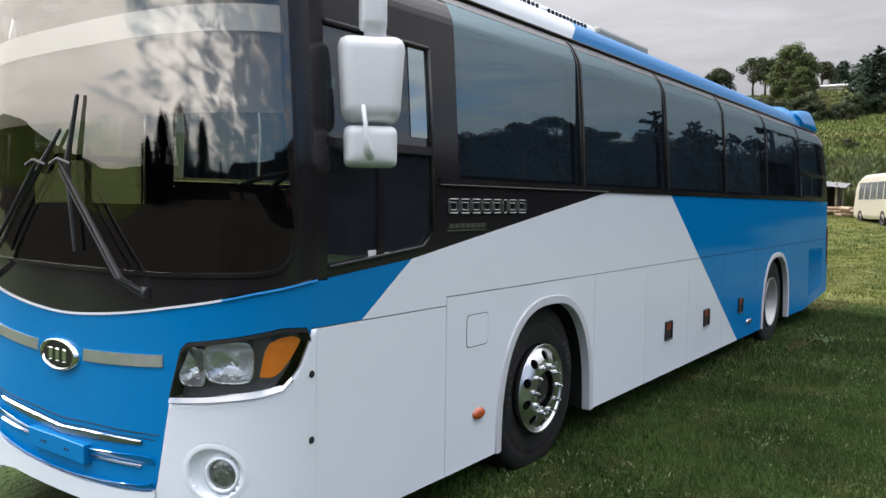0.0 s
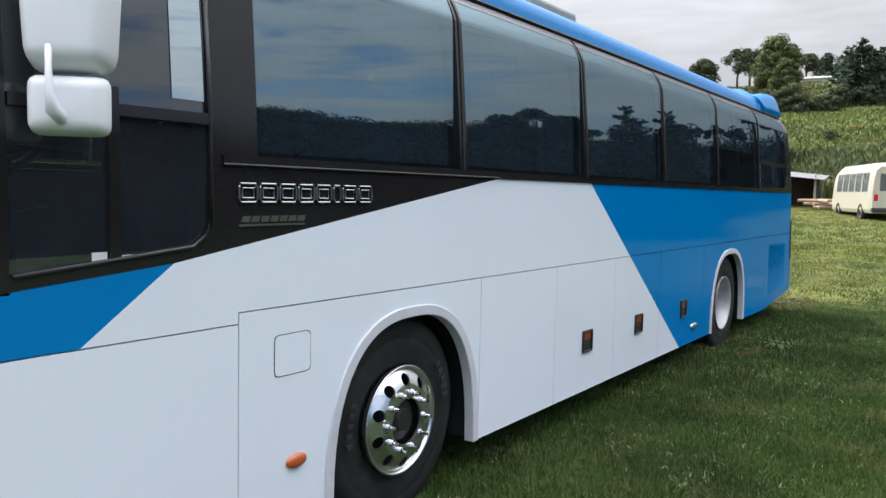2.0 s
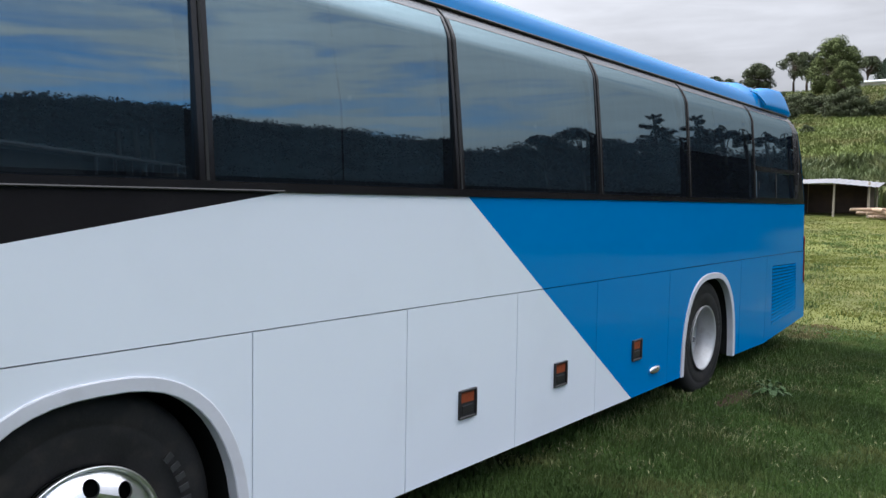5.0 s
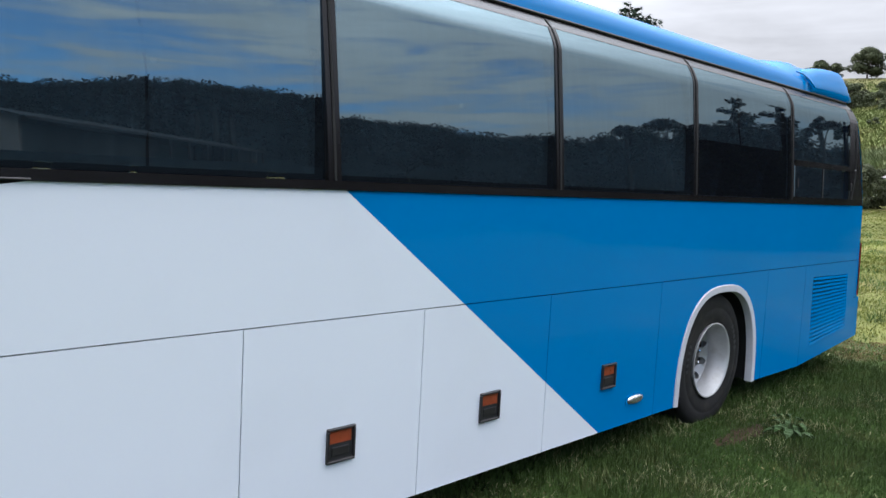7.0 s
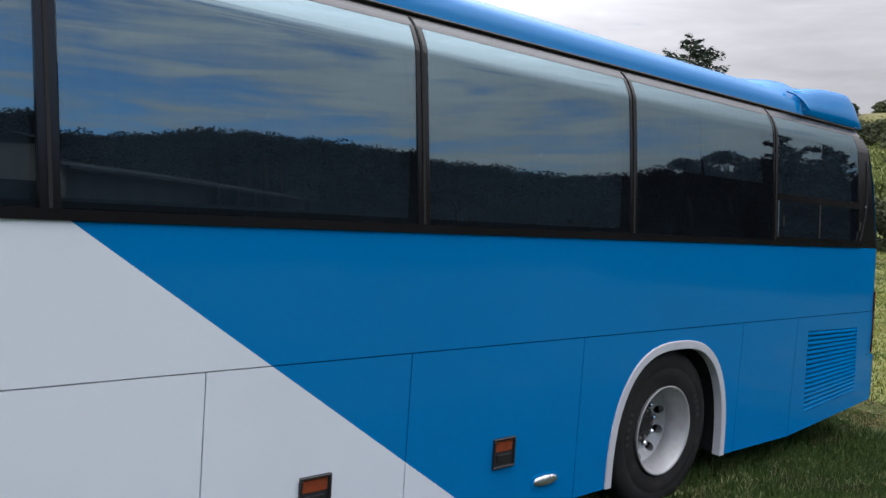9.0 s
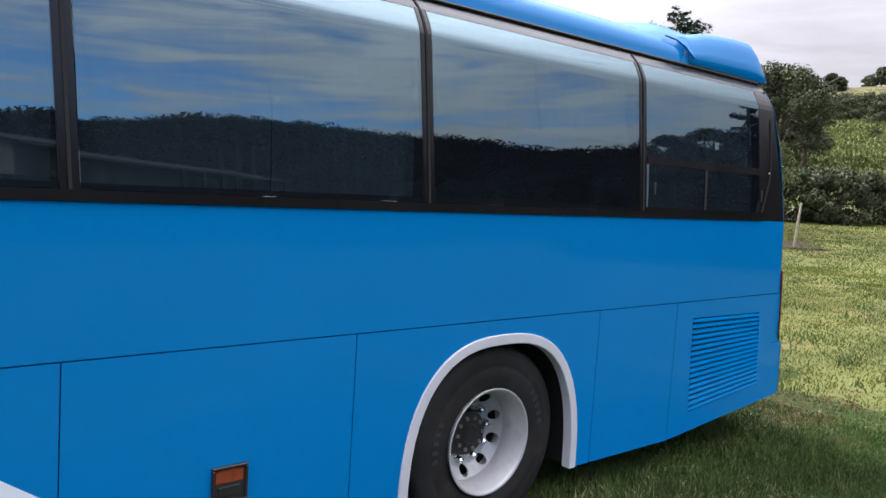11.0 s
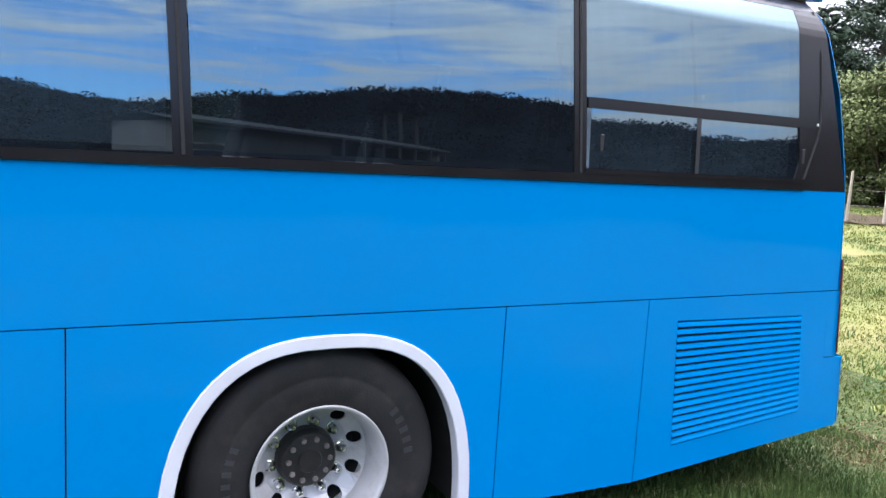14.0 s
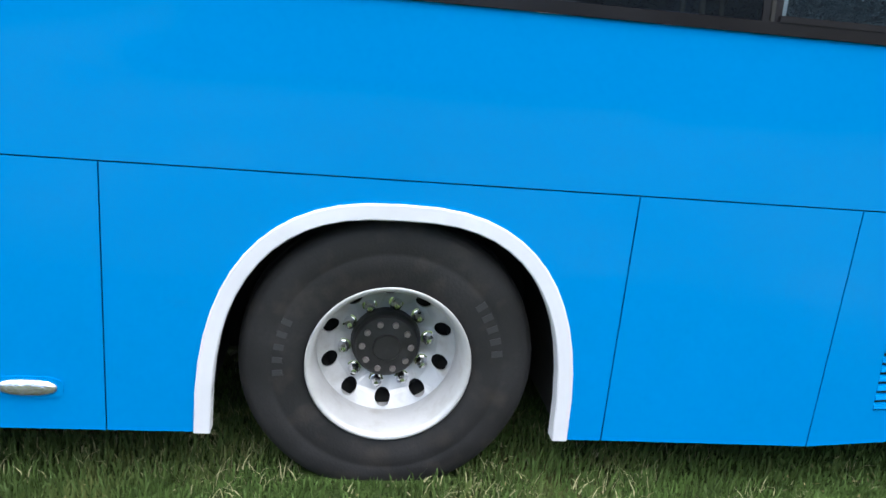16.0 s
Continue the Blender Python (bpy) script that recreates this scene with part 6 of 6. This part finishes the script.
def minibus():
    """Stands across the view, seen from its back corner; built along x, 2 m wide."""
    z0, L, W, Ht = 0.0, 6.2, 2.0, 2.45
    made = []
    b = bmesh.new()
    sec = [(0.10, 0.35), (0.02, 0.5), (0.0, 1.2), (0.05, 1.9), (0.14, 2.25), (0.32, 2.40), (1.0, 2.45)]
    sec = sec + [(W - y, z) for y, z in sec[-2::-1]]
    rows = [[b.verts.new((x, W / 2 + (y - W / 2) * k, 0.35 + (z - 0.35) * kz)) for y, z in sec] for x, k, kz in ((0, 0.90, 0.93), (0.12, 0.98, 0.985), (0.4, 1, 1), (5.2, 1, 1), (5.9, 0.99, 0.9), (6.2, 0.95, 0.55))]
    for p, q in zip(rows, rows[1:]):
        for j in range(len(sec) - 1):
            b.faces.new((p[j], q[j], q[j + 1], p[j + 1]))
    b.faces.new(rows[0])
    b.faces.new(rows[-1][::-1])
    bmesh.ops.recalc_face_normals(b, faces=b.faces)
    made.append(part("body", b, CREAM, None, "cream painted body", smooth=False))
    for s in (0, 1):
        for k in range(5):
            x = 0.35 + 1.0 * k
            y0, y1 = (-0.004, 0.05) if s == 0 else (W - 0.05, W + 0.004)
            b = box(x, x + 0.86, y0, y1, 1.20, 2.02, 0.05, 2)
            for v in b.verts:
                v.co.y += (v.co.z - 1.28) * 0.06 * (1 if s == 0 else -1)
            made.append(part("side_window", b, VANGLASS, None))
    made.append(part("back_window", box(-0.012, 0.05, 0.35, 1.65, 1.25, 1.98, 0.04, 2), VANGLASS, None))
    made.append(part("bumper", box(-0.1, 0.1, 0.08, 1.92, 0.40, 0.58, 0.04, 2), DASH, None))
    for y in (0.16, 1.68):
        made.append(part("tail_lamp", box(-0.015, 0.05, y, y + 0.16, 0.85, 1.12, 0.02, 2), RED, None))
    for x in (1.3, 4.9):
        for y in (0.0, W - 0.22):
            b = lathe([(0.2, 0.02), (0.34, 0.0), (0.38, 0.03), (0.38, 0.19), (0.34, 0.22), (0.2, 0.2)], 28, closed=True)
            bmesh.ops.translate(b, vec=(x, y, 0.38), verts=b.verts)
            wh = part("wheel", b, RUBBER, None, smooth=True)
            h = lathe([(0.0, 0.03), (0.12, 0.02), (0.2, 0.04)], 20)
            bmesh.ops.translate(h, vec=(x, y, 0.38), verts=h.verts)
            part("rim", h, STEEL, wh)
            made.append(wh)
    return made


for ob in minibus():
    ob.parent = van
van.matrix_basis = Matrix.Translation((36.33, -0.04, ground_z(35.6, 1.8) - 0.03)) @ Matrix.Rotation(radians(21.9), 4, "Z")

fence = thing("fence", "pale wooden post fence with wire along the field", "fence", (27, 9, 0.5))
fence_pts = []
for k in range(13):
    t = k / 12
    x, y = 23.5 + 6.0 * t + 0.1 * r2.uniform(-1, 1), 14.5 - 8.0 * t
    z = ground_z(x, y)
    if math.degrees(math.atan2(y + 2.97, x - 6.39)) < 25.0:
        continue
    fence_pts.append((x, y, z))
    dx, dy = r2.uniform(-0.09, 0.09), r2.uniform(-0.09, 0.09)
    part("post", tube([(x, y, z - 0.1), (x + dx * 0.4, y + dy * 0.4, z + 0.7), (x + dx, y + dy, z + 1.35)], [0.042, 0.038, 0.033], 7), POSTWOOD, fence)
for h in (0.45, 0.85, 1.2):
    part("wire", tube([(x, y, z + h) for x, y, z in fence_pts], 0.002, 4), BOLT, fence)
soil = bmesh.new()
rows = []
for k in range(31):
    t = k / 30
    x, y = 23.2 + 6.0 * t, 15.0 - 7.8 * t
    rows.append([soil.verts.new((x + u * 0.75, y + u * 0.66, ground_z(x + u * 0.75, y + u * 0.66) + 0.03 + 0.02 * math.sin(k * 3.1 + u))) for u in (-0.6, 0.0, 0.8, 1.8, 2.4)])
for p, q in zip(rows, rows[1:]):
    for j in range(4):
        soil.faces.new((p[j], q[j], q[j + 1], p[j + 1]))
bmesh.ops.recalc_face_normals(soil, faces=soil.faces)
tagged(part("soil_strip", soil, SOIL, None), "bare reddish soil strip below the fence", "soil", kind="structure")

house = thing("house", "long low pale house on the hill crest", "house", (156, 27, 24))
hx, hy = far_point(10.7, 153)
hz = ground_z(hx, hy)
part("wall", box(hx - 2, hx + 2, hy - 3.4, hy + 3.0, hz - 0.5, hz + 0.9), WALLPALE, house)
part("roof", box(hx - 2.4, hx + 2.4, hy - 3.8, hy + 3.4, hz + 0.9, hz + 1.3, 0.15, 1), ROOFPALE, house)

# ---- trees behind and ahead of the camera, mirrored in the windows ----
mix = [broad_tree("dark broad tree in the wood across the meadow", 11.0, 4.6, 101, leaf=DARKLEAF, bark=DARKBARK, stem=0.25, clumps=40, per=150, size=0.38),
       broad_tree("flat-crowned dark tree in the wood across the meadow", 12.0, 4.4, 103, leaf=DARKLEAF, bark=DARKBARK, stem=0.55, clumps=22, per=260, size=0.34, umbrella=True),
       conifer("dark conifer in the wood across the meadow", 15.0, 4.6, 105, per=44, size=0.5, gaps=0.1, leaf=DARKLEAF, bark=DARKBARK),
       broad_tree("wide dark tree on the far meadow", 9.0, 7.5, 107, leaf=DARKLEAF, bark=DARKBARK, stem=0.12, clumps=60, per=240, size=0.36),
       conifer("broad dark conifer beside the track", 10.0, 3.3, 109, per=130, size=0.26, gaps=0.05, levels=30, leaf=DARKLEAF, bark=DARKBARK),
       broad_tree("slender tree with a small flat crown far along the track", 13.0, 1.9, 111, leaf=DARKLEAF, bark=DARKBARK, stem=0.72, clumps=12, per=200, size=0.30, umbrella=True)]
r3 = random.Random(9)
spots = [(0, -36.5, 78, 0.50), (1, -29.6, 84, 0.84), (1, -26.8, 90, 0.92), (1, -24.0, 92, 0.80), (0, -33.5, 80, 0.42), (2, -71.5, 130, 0.5),
         (3, 141, 66, 0.62), (3, 149, 60, 0.80), (3, 158, 62, 0.90), (0, 164, 60, 0.75), (3, 171, 66, 0.80), (2, 172, 62, 1.15), (2, 183, 70, 0.72), (2, 190, 70, 0.55), (2, 198, 72, 0.74), (2, 236, 66, 1.2), (2, 241, 62, 1.1), (0, 176, 72, 0.45)]
for k in range(70):
    az = -112 + 112 * (k + r3.uniform(-0.4, 0.4)) / 70
    spots.append((r3.choices((0, 1, 2), (6, 1, 0.3))[0], az, r3.uniform(58, 82), r3.uniform(0.36, 0.50) * (0.7 if az > -45 else 1.0)))
places = [(i, *far_point(az, d, (6, -3) if az < 90 else (0.2, 0.7)), s) for i, az, d, s in spots]
# two conifers and a row of flat-crowned trees along the track
places += [(4, 27.8, -8.8, 0.62), (4, 24.8, -6.2, 0.54), (0, 54.0, -17.5, 0.40), (0, 45.0, -17.0, 0.34), (5, 31.3, -49.6, 0.70), (5, 30.2, -50.2, 0.63), (5, 32.9, -50.0, 0.62)]
places += [(5, *far_point(-8.2 - 1.45 * k, 72 + 6 * (k * 7 % 4), (7, 0)), 0.56 + 0.05 * (k * 5 % 4)) for k in range(9)]
used = {}
for i, x, y, s in places:
    m = Matrix.Translation((x, y, ground_z(x, y) - 0.3)) @ Matrix.Rotation(r3.uniform(0, 6), 4, "Z")
    if i not in used:
        mix[i].matrix_basis = m @ Matrix.Diagonal((s, s, s, 1))
        used[i] = s if i in (1, 3, 4, 5) else 1.0
    else:
        slim, s = 0.85 if i == 2 else 1.0, s / used[i]
        copy_thing(mix[i], m @ Matrix.Diagonal((s * slim, s * slim, s, 1)))
# wooded hill far across the meadow
rw = np.random.default_rng(17)
centres, sizes = [], []
for _ in range(5200):
    az, d = rw.uniform(-125, 0), 62 + 190 * math.sqrt(rw.uniform(0, 1))
    x, y = far_point(az, d, (6, -3))
    if y > -20:
        continue
    centres.append((x, y, ground_z(x, y), rw.choice((2.0, 2.8, 3.6, 5.0), p=(0.3, 0.35, 0.25, 0.1)) * rw.uniform(0.8, 1.2) * min(1, d / 110)))
    sizes.append(d / 200)
cs, per = np.array(centres), 100
n = len(cs) * per
ball = rw.normal(size=(n, 3))
ball *= (rw.uniform(0.45, 1.0, (n, 1)) ** 0.4) / np.linalg.norm(ball, axis=1)[:, None]
p = np.repeat(cs[:, :3], per, axis=0) + ball * np.repeat(cs[:, 3:], per, axis=0) * np.array((0.80, 0.80, 0.52)) + np.repeat(cs[:, 3:], per, axis=0) * np.array((0, 0, 0.28))
k = np.repeat(np.array(sizes), per)[:, None]
k = k * np.repeat(cs[:, 3:], per, axis=0) / 3.0
face = ball + 0.45 * rw.normal(size=(n, 3))
a = np.cross(face, rw.normal(size=(n, 3)))
c = np.cross(face, a)
a *= 0.24 * k / np.linalg.norm(a, axis=1)[:, None]
c *= 0.20 * k / np.linalg.norm(c, axis=1)[:, None]
turned = np.einsum("ij,ij->i", np.cross(a, c), ball) > 0
c[turned] *= -1
v = np.empty((n * 4, 3))
v[0::4], v[1::4], v[2::4], v[3::4] = p - a, p + c, p + a, p - c
round_off = ball / np.linalg.norm(ball, axis=1)[:, None] + np.array((0, 0, 0.5))
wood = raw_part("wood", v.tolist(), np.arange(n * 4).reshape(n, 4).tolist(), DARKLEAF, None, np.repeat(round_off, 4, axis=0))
tagged(wood, "dense dark wood covering the far hill", "wood", kind="stuff")

# long low farm building across the meadow, mirrored in the windows
barn = thing("farm_building", "long low farm building with pale end wall and dark roof", "building", (13.5, -33.0, 0))
bx = Vector((34.0, -48.5, 0)) - Vector((13.2, -33.0, 0))
lie = Matrix.Translation((13.2, -33.0, ground_z(22, -40) - 0.1)) @ Matrix.Rotation(math.atan2(bx.y, bx.x), 4, "Z")
LONG = bx.length
for name, q, m, label in (("end_wall", (0.0, 0.2, -4.2, 0.0, 0.0, 2.45), BARNWALL, "pale rendered end wall"), ("end_wall", (LONG - 0.2, LONG, -4.2, 0.0, 0.0, 2.45), BARNWALL, ""), ("back_wall", (0.2, LONG - 0.2, -4.2, -4.0, 0.0, 2.3), DARKSHEET, ""), ("front_wall", (0.2, LONG * 0.45, -0.2, 0.0, 0.0, 2.0), DARKSHEET, "dark board wall")):
    part(name, box(*q, m=lie), m, barn, label)
b = bmesh.new()
rows = []
for k in range(61):
    x = -0.4 + (LONG + 0.8) * k / 60
    w = 0.03 * (k % 2)
    rows.append([b.verts.new(lie @ Vector((x, y, z + w))) for y, z in ((0.7, 2.25), (-2.1, 2.95), (-4.8, 2.35))])
for p, q in zip(rows, rows[1:]):
    for j in range(2):
        b.faces.new((p[j], q[j], q[j + 1], p[j + 1]))
part("sheet_roof", thicken(b, 0.03), DARKSHEET, barn, "darkened sheet roof")
part("eave_board", box(-0.4, LONG + 0.4, 0.68, 0.74, 2.12, 2.26, m=lie), DARKSHEET, barn, "grey eave board")
for k in range(7):
    x = LONG * (0.46 + 0.088 * k)
    part("post", box(x, x + 0.14, 0.5, 0.64, -0.2, 2.15, m=lie), DARKSHEET, barn)
